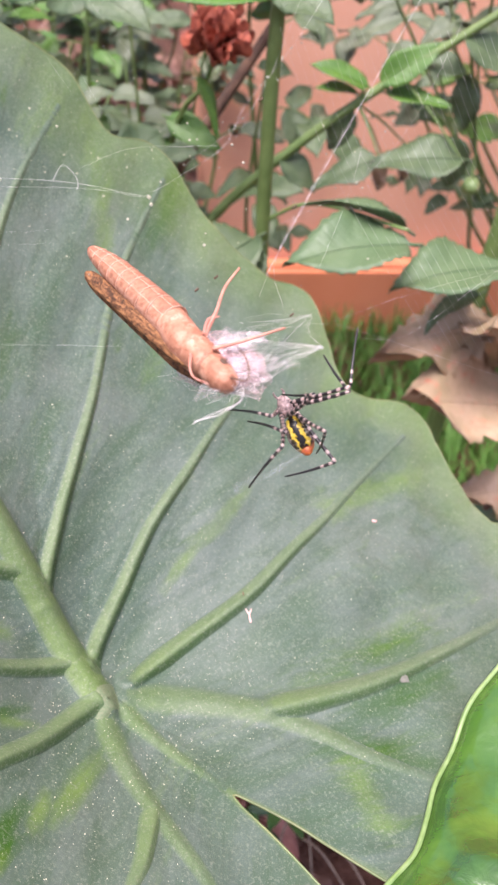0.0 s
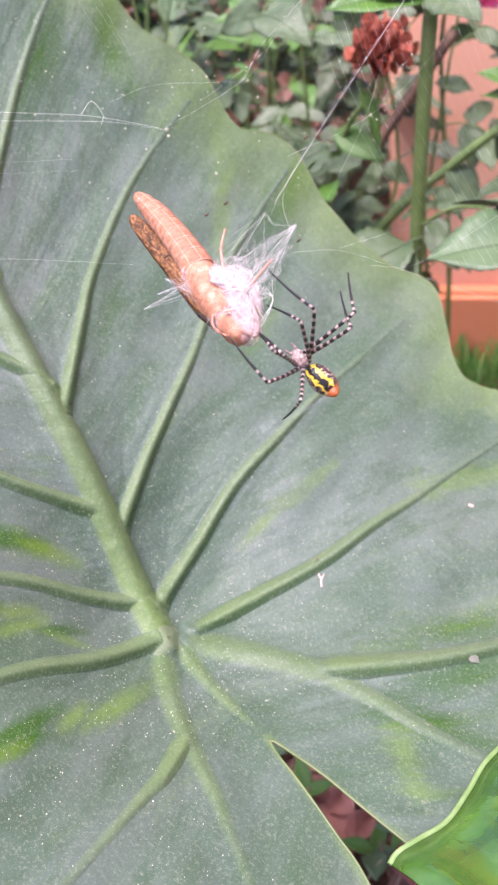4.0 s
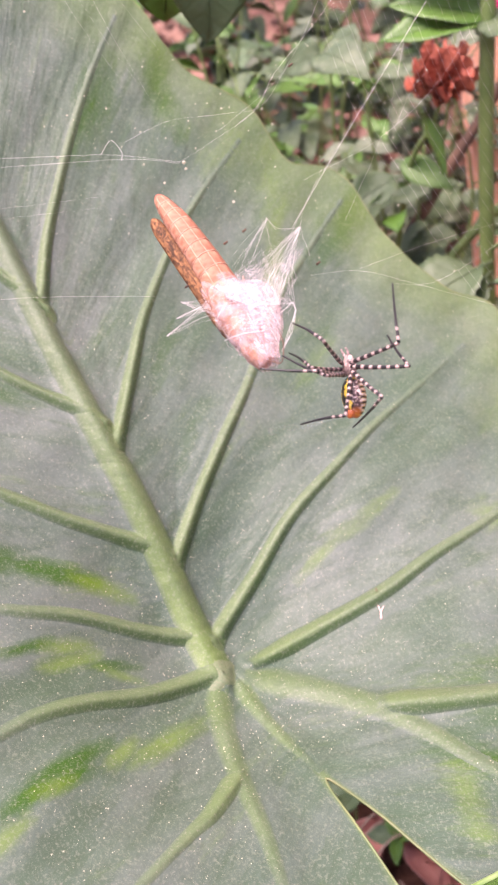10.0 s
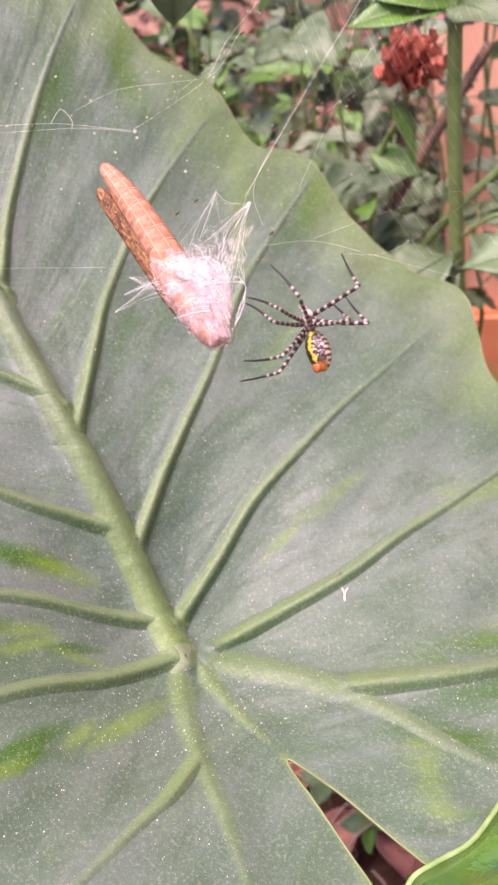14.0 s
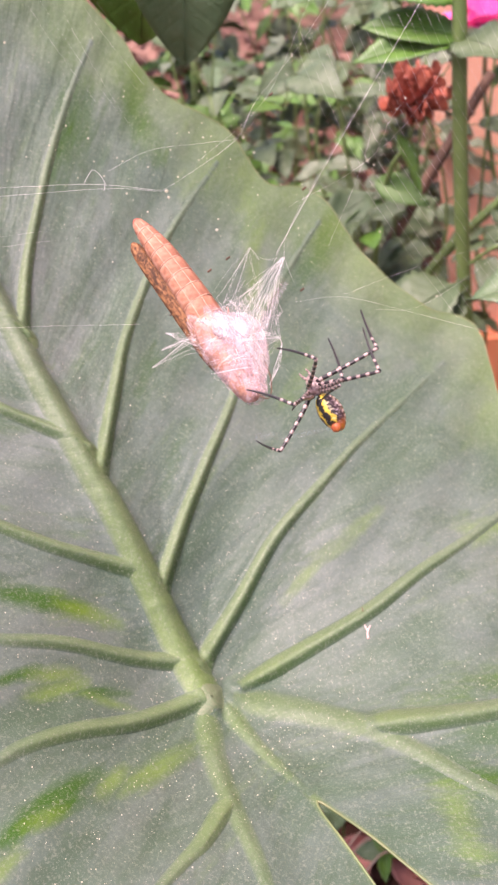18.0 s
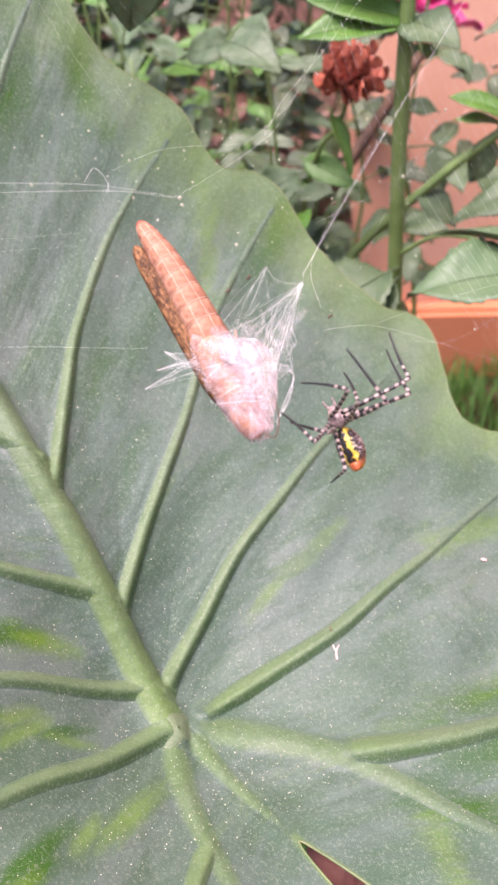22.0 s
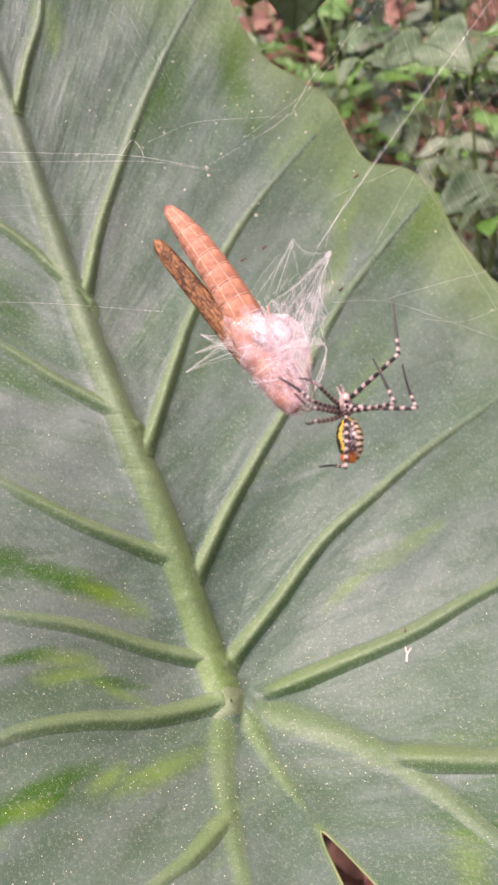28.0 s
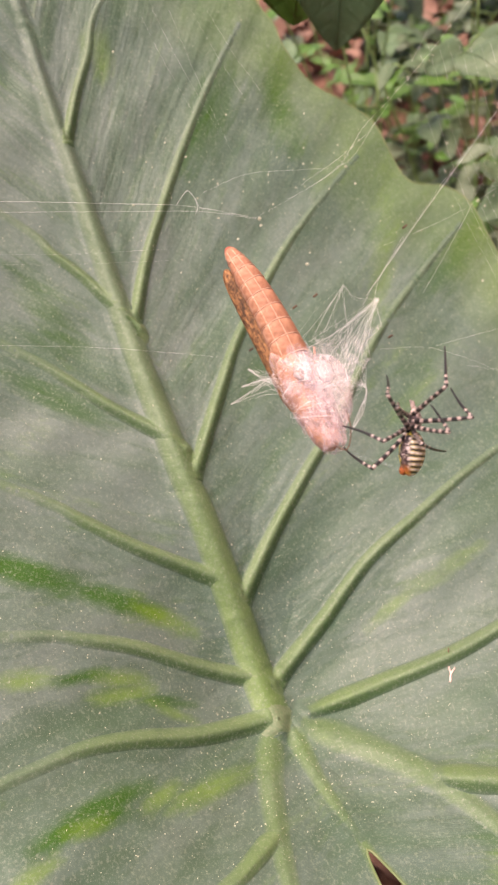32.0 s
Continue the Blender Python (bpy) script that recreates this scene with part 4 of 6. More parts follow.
def dry_plant():
    p = thing("withering_plant", "green stem with curled tan withering leaves", "plant")
    stem(p, [(0.10, 0.46, -0.02), (0.124, 0.46, 0.2), (0.131, 0.46, 0.259), (0.139, 0.46, 0.317), (0.146, 0.46, 0.375), (0.16, 0.47, 0.5)], 0.0062, 0.0048, M_STEM)
    add_leaf(p, DRY[1], (0.140, 0.44, 0.283), (0.074, 0.40, 0.296), (0.1, -0.5, 0.8), "curled dry tan leaf")
    add_leaf(p, DRY[0], (0.158, 0.42, 0.236), (0.078, 0.39, 0.262), (0.12, -0.38, 0.88), "large dry tan leaf with pink blotches")
    add_leaf(p, DRY[0], (0.148, 0.44, 0.255), (0.135, 0.40, 0.318), (-0.4, -0.8, 0.3))
    add_leaf(p, ROSE[1], (0.138, 0.46, 0.31), (0.19, 0.45, 0.33))
    stem(p, [(0.10, 0.46, 0.02), (0.15, 0.44, 0.12), (0.21, 0.43, 0.20)], 0.004, 0.003, M_TWIG, "twig")
    add_leaf(p, DRY[1], (0.19, 0.42, 0.17), (0.13, 0.40, 0.19), (0, -0.5, 0.8))
    add_leaf(p, DULL[0], (0.17, 0.43, 0.13), (0.11, 0.42, 0.15), (0, -0.4, 0.9))


def petals(parent, at, size, count, mat, seed, open_):
    rng = random.Random(seed)
    for i in range(count):
        a, t = i * 2.4, open_ * (0.35 + 0.65 * i / count)
        d = Vector((math.cos(a) * math.sin(t), math.sin(a) * math.sin(t), math.cos(t)))
        d = (d + Vector((rng.gauss(0, 0.25), rng.gauss(0, 0.25), rng.gauss(0, 0.25)))).normalized()
        tip = Vector(at) + d * size * rng.uniform(0.6, 1.25)
        part("petal", PETAL[mat.name], parent, "", leaf_pose(at, tip, (-d.x * 0.4, -d.y * 0.4, 1.0)))


PETAL = {m.name: leaf_shape("petal", a, False, 0.3, w, 11, m, b, c, d) for m, a, w, b, c, d in ((M_DEADRED, 0.55, -0.3, 0.16, 0.3, 0.2), (M_PINK, 0.85, -0.15, 0.08, 0.0, 0.0))}


def flowers():
    f = thing("withered_flower", "withered dark red and brown rose bloom on its stalk", "flower")
    petals(f, (-0.018, 0.53, 0.411), 0.0185, 50, M_DEADRED, 1, 2.6)
    stem(f, [(-0.018, 0.53, 0.408), (-0.026, 0.535, 0.385), (-0.05, 0.55, 0.34), (-0.09, 0.57, 0.15), (-0.10, 0.58, -0.02)], 0.0012, 0.0026, M_STEM)
    add_leaf(f, FRESH[1], (-0.03, 0.53, 0.392), (-0.016, 0.515, 0.362), (0.85, -0.4, 0.2))
    add_leaf(f, FRESH[0], (-0.05, 0.55, 0.36), (-0.018, 0.53, 0.352), (0, -0.7, 0.6))
    add_leaf(f, ROSE[0], (-0.055, 0.55, 0.35), (-0.085, 0.52, 0.345), (0, -0.7, 0.6))
    g = thing("pink_flower", "bright pink rose bloom behind the stems", "flower")
    petals(g, (0.010, 0.80, 0.386), 0.046, 40, M_PINK, 2, 1.9)
    stem(g, [(0.004, 0.82, 0.385), (0.0, 0.83, 0.32), (0.01, 0.84, 0.15), (0.01, 0.84, -0.02)], 0.0015, 0.003, M_STEM)
    add_leaf(g, FRESH[1], (0.002, 0.825, 0.35), (0.04, 0.80, 0.36))
    s = thing("fallen_stick", "thin dark brown dead stick leaning on the plants", "stick")
    stem(s, [(0.02, 0.62, 0.40), (-0.013, 0.61, 0.356), (-0.046, 0.60, 0.312), (-0.11, 0.58, 0.22), (-0.28, 0.52, -0.01)], 0.0035, 0.005, M_TWIG, "stick")


def bush(name, label, seed, foot, tops, mats, leaf_size, per_stem):
    """A loose bush: arching stems from one foot to the given tops, with drooping leaves of five leaflets along their upper part."""
    rng = random.Random(seed)
    b = thing(name, label, "shrub", "shrubs behind the leaf")
    for top in tops:
        low = [(f * 0.7 + t * 0.3) + rng.uniform(-0.03, 0.03) for f, t in zip(foot, top)]
        mid = [(f * 0.35 + t * 0.65) + rng.uniform(-0.03, 0.03) for f, t in zip(foot, top)]
        c = spline([foot, low, mid, top], 24)
        part("stem", mesh("stem", *tube(c, np.linspace(0.0024, 0.0008, 24), 7), M_STEM), b)
        for k in range(per_stem // 2):
            base = Vector(c[min(23, int(11 + 13 * (k + rng.random()) / (per_stem // 2)))])
            a = rng.uniform(0, 6.28)
            out = Vector((math.cos(a), math.sin(a) * 0.8 - 0.25, rng.uniform(-0.1, 0.5))).normalized()
            size = leaf_size * rng.uniform(0.8, 1.2)
            line = spline([base, base + out * size * 0.6 + Vector((0, 0, 0.004)), base + out * size * 1.15 - Vector((0, 0, size * 0.22))], 8)
            part("leaf_stalk", mesh("leaf_stalk", *tube(line, np.linspace(0.0008, 0.0004, 8), 5), M_STEM), b)
            kind = rng.choice(mats)
            side = out.cross(Vector((0, 0, 1))).normalized()
            for at, turn in ((7, 0), (5, 1), (5, -1), (3, 1), (3, -1)):
                if rng.random() < 0.12:
                    continue
                d = (out * (1.0 if turn == 0 else 0.45) + side * turn + Vector((rng.gauss(0, 0.22), rng.gauss(0, 0.22), rng.gauss(-0.15, 0.25)))).normalized()
                start = Vector(line[at])
                add_leaf(b, kind if rng.random() < 0.7 else rng.choice(mats), start, start + d * size * rng.uniform(0.55, 0.85), (rng.gauss(0, 0.35), rng.gauss(-0.35, 0.3), 0.9))


rose_plant()
rose_branch()
dry_plant()
flowers()
bush("shrub", "loose shrub with dull green dusty leaves", 11, (-0.14, 0.64, -0.02), [(-0.096, 0.6, 0.46), (-0.16, 0.58, 0.42), (-0.20, 0.66, 0.44), (-0.12, 0.70, 0.40), (-0.07, 0.56, 0.44), (-0.24, 0.6, 0.36)], DULL + FRESH[:1], 0.045, 9)
bush("shrub", "loose shrub with fresh green leaves", 12, (-0.26, 0.80, -0.02), [(-0.20, 0.75, 0.46), (-0.30, 0.72, 0.48), (-0.15, 0.78, 0.44), (-0.34, 0.8, 0.42), (-0.25, 0.85, 0.5), (-0.10, 0.72, 0.47)], FRESH + ROSE, 0.042, 9)
bush("shrub", "loose shrub with grey-green leaves at the wall", 13, (0.30, 0.80, -0.02), [(0.06, 0.62, 0.47), (0.12, 0.64, 0.46), (0.18, 0.62, 0.47), (0.24, 0.66, 0.46), (0.15, 0.58, 0.49), (0.09, 0.7, 0.47)], DULL + ROSE + PALE, 0.044, 7)
bush("shrub", "low shrub with small green leaves", 14, (-0.40, 0.95, -0.02), [(-0.42, 0.9, 0.3), (-0.34, 0.92, 0.36), (-0.5, 0.95, 0.34), (-0.30, 0.86, 0.3), (-0.46, 1.0, 0.42)], FRESH + DULL, 0.04, 9)
bush("shrub", "loose shrub with pale dusty leaves", 15, (-0.06, 0.70, -0.02), [(-0.02, 0.62, 0.42), (-0.08, 0.6, 0.38), (-0.05, 0.66, 0.46), (0.03, 0.66, 0.46), (-0.11, 0.64, 0.34), (-0.04, 0.58, 0.36)], PALE + DULL, 0.040, 10)
bush("shrub", "loose shrub with pale and green leaves on the bank", 16, (-0.32, 1.05, 0.05), [(-0.22, 0.98, 0.42), (-0.16, 0.95, 0.36), (-0.30, 1.0, 0.46), (-0.40, 1.0, 0.40), (-0.12, 0.92, 0.44), (-0.26, 0.95, 0.34)], PALE + FRESH, 0.045, 11)
bush("shrub", "leafy shrub with mixed green leaves", 17, (-0.18, 0.62, -0.02), [(-0.22, 0.56, 0.40), (-0.16, 0.55, 0.34), (-0.28, 0.6, 0.44), (-0.13, 0.56, 0.30), (-0.20, 0.62, 0.47)], PALE + ROSE + FRESH, 0.038, 10)
bush("shrub", "tangled shrub with dull and pale leaves on the bank", 19, (-0.10, 0.98, 0.0), [(-0.06, 0.9, 0.30), (-0.14, 0.9, 0.36), (-0.08, 0.95, 0.42), (-0.18, 0.95, 0.30), (-0.10, 0.85, 0.24)], DULL + PALE + ROSE, 0.040, 12)
bush("shrub", "tangled shrub with dark green leaves on the bank", 20, (-0.24, 0.9, 0.0), [(-0.20, 0.8, 0.26), (-0.28, 0.8, 0.32), (-0.16, 0.84, 0.32), (-0.24, 0.88, 0.40), (-0.33, 0.9, 0.3)], ROSE + DULL + FRESH, 0.040, 12)
bush("shrub", "leafy shrub with dull leaves high on the bank", 23, (-0.14, 1.28, 0.1), [(-0.08, 1.15, 0.42), (-0.16, 1.15, 0.38), (-0.22, 1.2, 0.46), (-0.10, 1.2, 0.52), (-0.28, 1.2, 0.40), (-0.18, 1.1, 0.30)], DULL + ROSE + FRESH, 0.055, 14)
bush("shrub", "leafy shrub with pale and green leaves high on the bank", 24, (-0.36, 1.25, 0.15), [(-0.32, 1.15, 0.44), (-0.40, 1.15, 0.40), (-0.44, 1.2, 0.5), (-0.30, 1.1, 0.34), (-0.36, 1.1, 0.52)], DULL + PALE + FRESH + ROSE, 0.055, 14)
bush("shrub", "grey-green shrub against the wall", 18, (0.36, 0.84, -0.02), [(0.05, 0.74, 0.47), (0.14, 0.76, 0.48), (0.22, 0.74, 0.47), (0.30, 0.78, 0.5), (0.08, 0.72, 0.50), (0.19, 0.72, 0.50), (0.26, 0.70, 0.49)], DULL + PALE + PALE + FRESH, 0.045, 10)


def hanging_leaf():
    p = thing("broad_leaf", "dark green drooping leaf with a yellowing base", "leaf")
    big = leaf_shape("blade", 0.74, False, 0.3, 0.3, 21, M_ROSE)
    part("blade", big, p, "", leaf_pose((-0.072, 0.36, 0.545), (-0.080, 0.345, 0.480), (0.5, -0.8, 0.2)))
    old = leaf_shape("blade", 0.98, False, 0.3, 0.2, 22, M_FRESH)
    part("yellow_blade", old, p, "yellow-green blade", leaf_pose((-0.09, 0.37, 0.56), (-0.108, 0.36, 0.488), (0.2, -0.9, 0.2)))
    stem(p, [(-0.08, 0.365, 0.555), (-0.13, 0.37, 0.55), (-0.21, 0.36, 0.35), (-0.26, 0.36, -0.02)], 0.0018, 0.004, M_STEM)


hanging_leaf()


def weed():
    """Low weeds in the shade under the large leaf."""
    rng = random.Random(22)
    p = thing("weed", "low dark green weed in the shade under the leaf", "weed")
    for k in range(9):
        a = k * 2.4
        tip = (0.045 + 0.05 * math.cos(a), 0.315 + 0.045 * math.sin(a), 0.03 + 0.05 * rng.random())
        stem(p, [(0.045, 0.315, -0.015), ((0.045 + tip[0]) / 2, (0.315 + tip[1]) / 2, tip[2] * 0.8), tip], 0.0012, 0.0006, M_STEM)
        for j in range(3):
            b = a + (j - 1) * 0.9
            add_leaf(p, rng.choice(ROSE + FRESH), tip, (tip[0] + 0.024 * math.cos(b), tip[1] + 0.024 * math.sin(b), tip[2] + rng.uniform(-0.008, 0.006)), (0.0, -0.2, 1.0))


weed()


def litter():
    rng = random.Random(8)
    v, f = [], []
    flake = leaf_shape("flake", 0.6, False, 0.3, 0.2, 31, M_LITTER, 0.08)
    fv, ff = [Vector(q.co) for q in flake.vertices][:243], [tuple(q.vertices) for q in flake.polygons if max(q.vertices) < 243]
    for _ in range(1500):
        x, y = rng.uniform(-0.75, 0.3), rng.uniform(0.1, 1.7)
        if x > -0.02 and y > 0.4:
            continue
        bank = 0.34 / (1 + math.exp(-(y - 1.25) * 9)) / (1 + math.exp((x + 0.25) * 14))
        m = pose(x, y, bank + rng.uniform(0, 0.012), rng.uniform(-35, 35), rng.uniform(-35, 35), rng.uniform(0, 360)) @ Matrix.Scale(rng.uniform(0.025, 0.06), 4)
        k = len(v)
        v += [m @ q for q in fv]
        f += [tuple(i + k for i in g) for g in ff]
    tagged(new("leaf_litter", mesh("leaf_litter", v, f, M_LITTER)), "brown and pinkish dry leaf litter on the soil", "leaf litter", kind="stuff")


litter()


def fallen_leaves():
    """Larger pinkish leaves, straws and a few green seedlings on the soil under the notch of the large leaf."""
    rng = random.Random(41)
    shapes = [leaf_shape("fallen_leaf", 0.62, False, 0.25, 0.25, 60 + k, M_FALLEN, 0.06, 0.03, 0.2) for k in range(3)]
    for k in range(26):
        x, y = rng.uniform(-0.15, 0.03), rng.uniform(0.24, 0.40)
        a, long = rng.uniform(0, 6.28), rng.uniform(0.026, 0.046)
        ob = tagged(new("fallen_leaf", shapes[k % 3]), "dry pinkish brown leaf lying on the soil", "leaf", group="fallen leaves under the large leaf")
        ob.matrix_basis = leaf_pose((x, y, 0.004 + 0.0006 * k), (x + long * math.cos(a), y + long * math.sin(a), 0.006 + 0.0006 * k + rng.uniform(0, 0.006)), (rng.uniform(-0.3, 0.3), rng.uniform(-0.4, 0.1), 1.0))
    straw = []
    for k in range(16):
        x, y, a = rng.uniform(-0.10, 0.05), rng.uniform(0.24, 0.34), rng.uniform(-0.7, 0.7)
        c = spline([(x, y, 0.012), (x + 0.03 * math.sin(a), y - 0.02, 0.030), (x + 0.06 * math.sin(a), y - 0.05 * math.cos(a), 0.022)], 10)
        straw.append(tube(c, np.linspace(0.0011, 0.0005, 10), 5))
    tagged(new("dry_grass", mesh("dry_grass", *joined(straw), M_STRAW)), "pale dry grass stalks bent over the soil", "grass", kind="stuff")
    for x, y in ((-0.052, 0.300), (-0.004, 0.268), (-0.085, 0.325), (0.012, 0.300)):
        p = thing("seedling", "small green seedling on the soil", "weed", group="seedlings under the large leaf")
        stem(p, [(x, y, -0.012), (x + 0.003, y, 0.012), (x + 0.004, y - 0.004, 0.024)], 0.0009, 0.0006, M_STEM)
        for k in range(4):
            a = k * 1.7 + x * 60
            add_leaf(p, rng.choice(FRESH + ROSE), (x + 0.004, y - 0.004, 0.024), (x + 0.004 + 0.02 * math.cos(a), y - 0.004 + 0.02 * math.sin(a), 0.026 + 0.004 * k), (0, -0.2, 1.0))


fallen_leaves()

# ---- the web ----
WEB = Matrix(((0.95106, -0.18164, 0.25, -0.02), (0.30902, 0.55902, -0.76942, 0.158), (0.0, 0.80902, 0.58779, 0.482), (0, 0, 0, 1)))


def thread(points, r=0.07, sag=0.0, sides=5, count=None):
    p = [np.array((*q, 0.0)[:3], float) for q in points]
    c = spline(p, count or 6 * len(p))
    return tube(c / 1000, r / 1000, sides)


def web():
    w = thing("spider_web", "fine pale spider web with dusty threads before the leaf", "web", at=WEB)
    part("anchor_thread", mesh("anchor_thread", *joined([thread([(22, -13.2), (35.2, 2.5), (48, 17.2), (72, 45), (100, 79)], 0.030), thread([(20, -17), (24, -11), (35.2, 3.1), (48.3, 17.9)], 0.010),
                                                         thread([(24.5, -20), (24, -12), (30, -2.5)], 0.014)]), M_THREAD), w, "thick bright anchor thread")
    rng = random.Random(6)
    line = [thread([(-60, 18), (-46, 15.7), (-28, 12.6), (-13, 9.8), (1, 5.3)], 0.017), thread([(-60, 15.5), (-30, 11.2), (-10, 8.2), (1, 5)], 0.014), thread([(1, 5.3), (8, 8), (18, 12.7), (24, 20)], 0.011),
            thread([(-10, 12), (0, 14.5), (12, 13.5), (20, 13.5), (27, 21)], 0.010), thread([(-15.5, 10.5), (-13, 13), (-11, 10), (-11.5, 8)], 0.03)]
    rope = spline([(46, 41, 0), (37.5, 31.9, 0), (30.9, 25.8, 0), (23.5, 19.4, 0), (19.3, 13.4, 0), (13.8, 10.3, 0)], 26)
    tail = spline([(54.3, 12.9, 0), (50.6, 9.4, 0), (44.6, 0.3, 0)], 12)
    line += [thread([tuple(q) for q in rope[::5]], 0.012), thread([tuple(q) for q in tail[::3]], 0.010)]
    for a, b, c, d in ((-18, 53, -5.3, 24.1), (-14.3, 52, -3, 19.8), (-9.4, 50.8, 1.2, 29), (-21, 53, -9, 26), (-6, 50, 4, 31)):
        line.append(thread([(a, b), ((a + c) / 2 - 0.4, (b + d) / 2), (c, d)], 0.006, sides=3))
    part("debris_line", mesh("debris_line", *joined(line), M_THREAD), w, "slack thread hung with debris")
    fine = []
    for k in range(26):
        a = 34 + k * 1.9
        fine.append(thread([(a, 34 - 0.2 * k), (a + 5, 8), (a + 13, -14), (a + 22, -34 - 0.3 * k)], 0.008, sides=3))
    for k in range(2):
        fine.append(thread([(-70, 8 - k * 2.3), (-45, 4 - k * 2.2), (-18, 1.5 - k * 2.4)], 0.005, sides=3))
    fine += [thread([(24, -24), (34, -25), (45, -30), (61, -38), (85, -50)], 0.010), thread([(34.3, -24.5), (52.6, -21.7), (75, -20)], 0.010), thread([(40, -29), (50.5, -29.8), (73, -20)], 0.010),
             thread([(-60, -14), (-34.5, -17.3), (-9, -22)], 0.010), thread([(26, -4), (44, 2), (60, 14), (80, 40)], 0.010), thread([(33, -14), (44, 3), (52, 22)], 0.010), thread([(10, 10), (26, 20), (40, 40)], 0.010)]
    part("spiral_threads", mesh("spiral_threads", *joined(fine), M_THREAD), w, "hair-fine capture threads")["kind"] = "stuff"
    bits = []
    for _ in range(80):
        k = rng.random()
        if k < 0.35:
            x = rng.uniform(-40, 22)
            p = (x, 12 - 0.14 * x + rng.gauss(0, 3.5))
        elif k < 0.6:
            s = rng.random()
            p = (26 + 25 * s + rng.gauss(0, 3), -10 + 30 * s + rng.gauss(0, 5))
        else:
            p = (rng.uniform(-30, 62), rng.uniform(-40, 32))
        bits.append(grain((p[0] / 1000, p[1] / 1000, rng.uniform(-0.0006, 0.0006)), rng.uniform(0.00010, 0.00026)))
    for q in [*rope[:12:2], *rope[6:20], *tail[::3]]:
        bits.append(grain((q[0] / 1000 + rng.gauss(0, 0.0005), q[1] / 1000 + rng.gauss(0, 0.0005), rng.gauss(0, 0.0003)), rng.uniform(0.0001, 0.00032)))
    for x, y, r in ((-6.7, 6.4, 0.3), (-21.5, 20.5, 0.28), (-17.1, 23.9, 0.26), (-12.8, 20.1, 0.3), (-27.2, 45.3, 0.35), (21.6, 9.1, 0.3), (11.5, -3.3, 0.25), (1.8, 5.0, 0.5), (2.0, 3.6, 0.4), (10.8, -5.5, 0.42), (-25, 11.8, 0.35), (44.5, 2.2, 0.4), (20, 12.8, 0.35), (-3, 1.5, 0.3)):
        bits.append(grain((x / 1000, y / 1000, 0), r / 1000))
    part("web_specks", mesh("web_specks", *joined(bits), M_DUST, False), w, "pale specks caught in the threads")["kind"] = "stuff"
    dark = [tube(np.array([(x, y, 0), (x + 0.9, y + 0.5, 0)]) / 1000, 0.00022, 5) for x, y in ((11.5, -12.2), (7.2, -14), (25.5, -22), (-2.4, -21.5), (30, -1), (27, 20.5))]
    part("dark_bits", mesh("dark_bits", *joined(dark), M_TWIG), w, "tiny dark scraps")["kind"] = "stuff"


web()


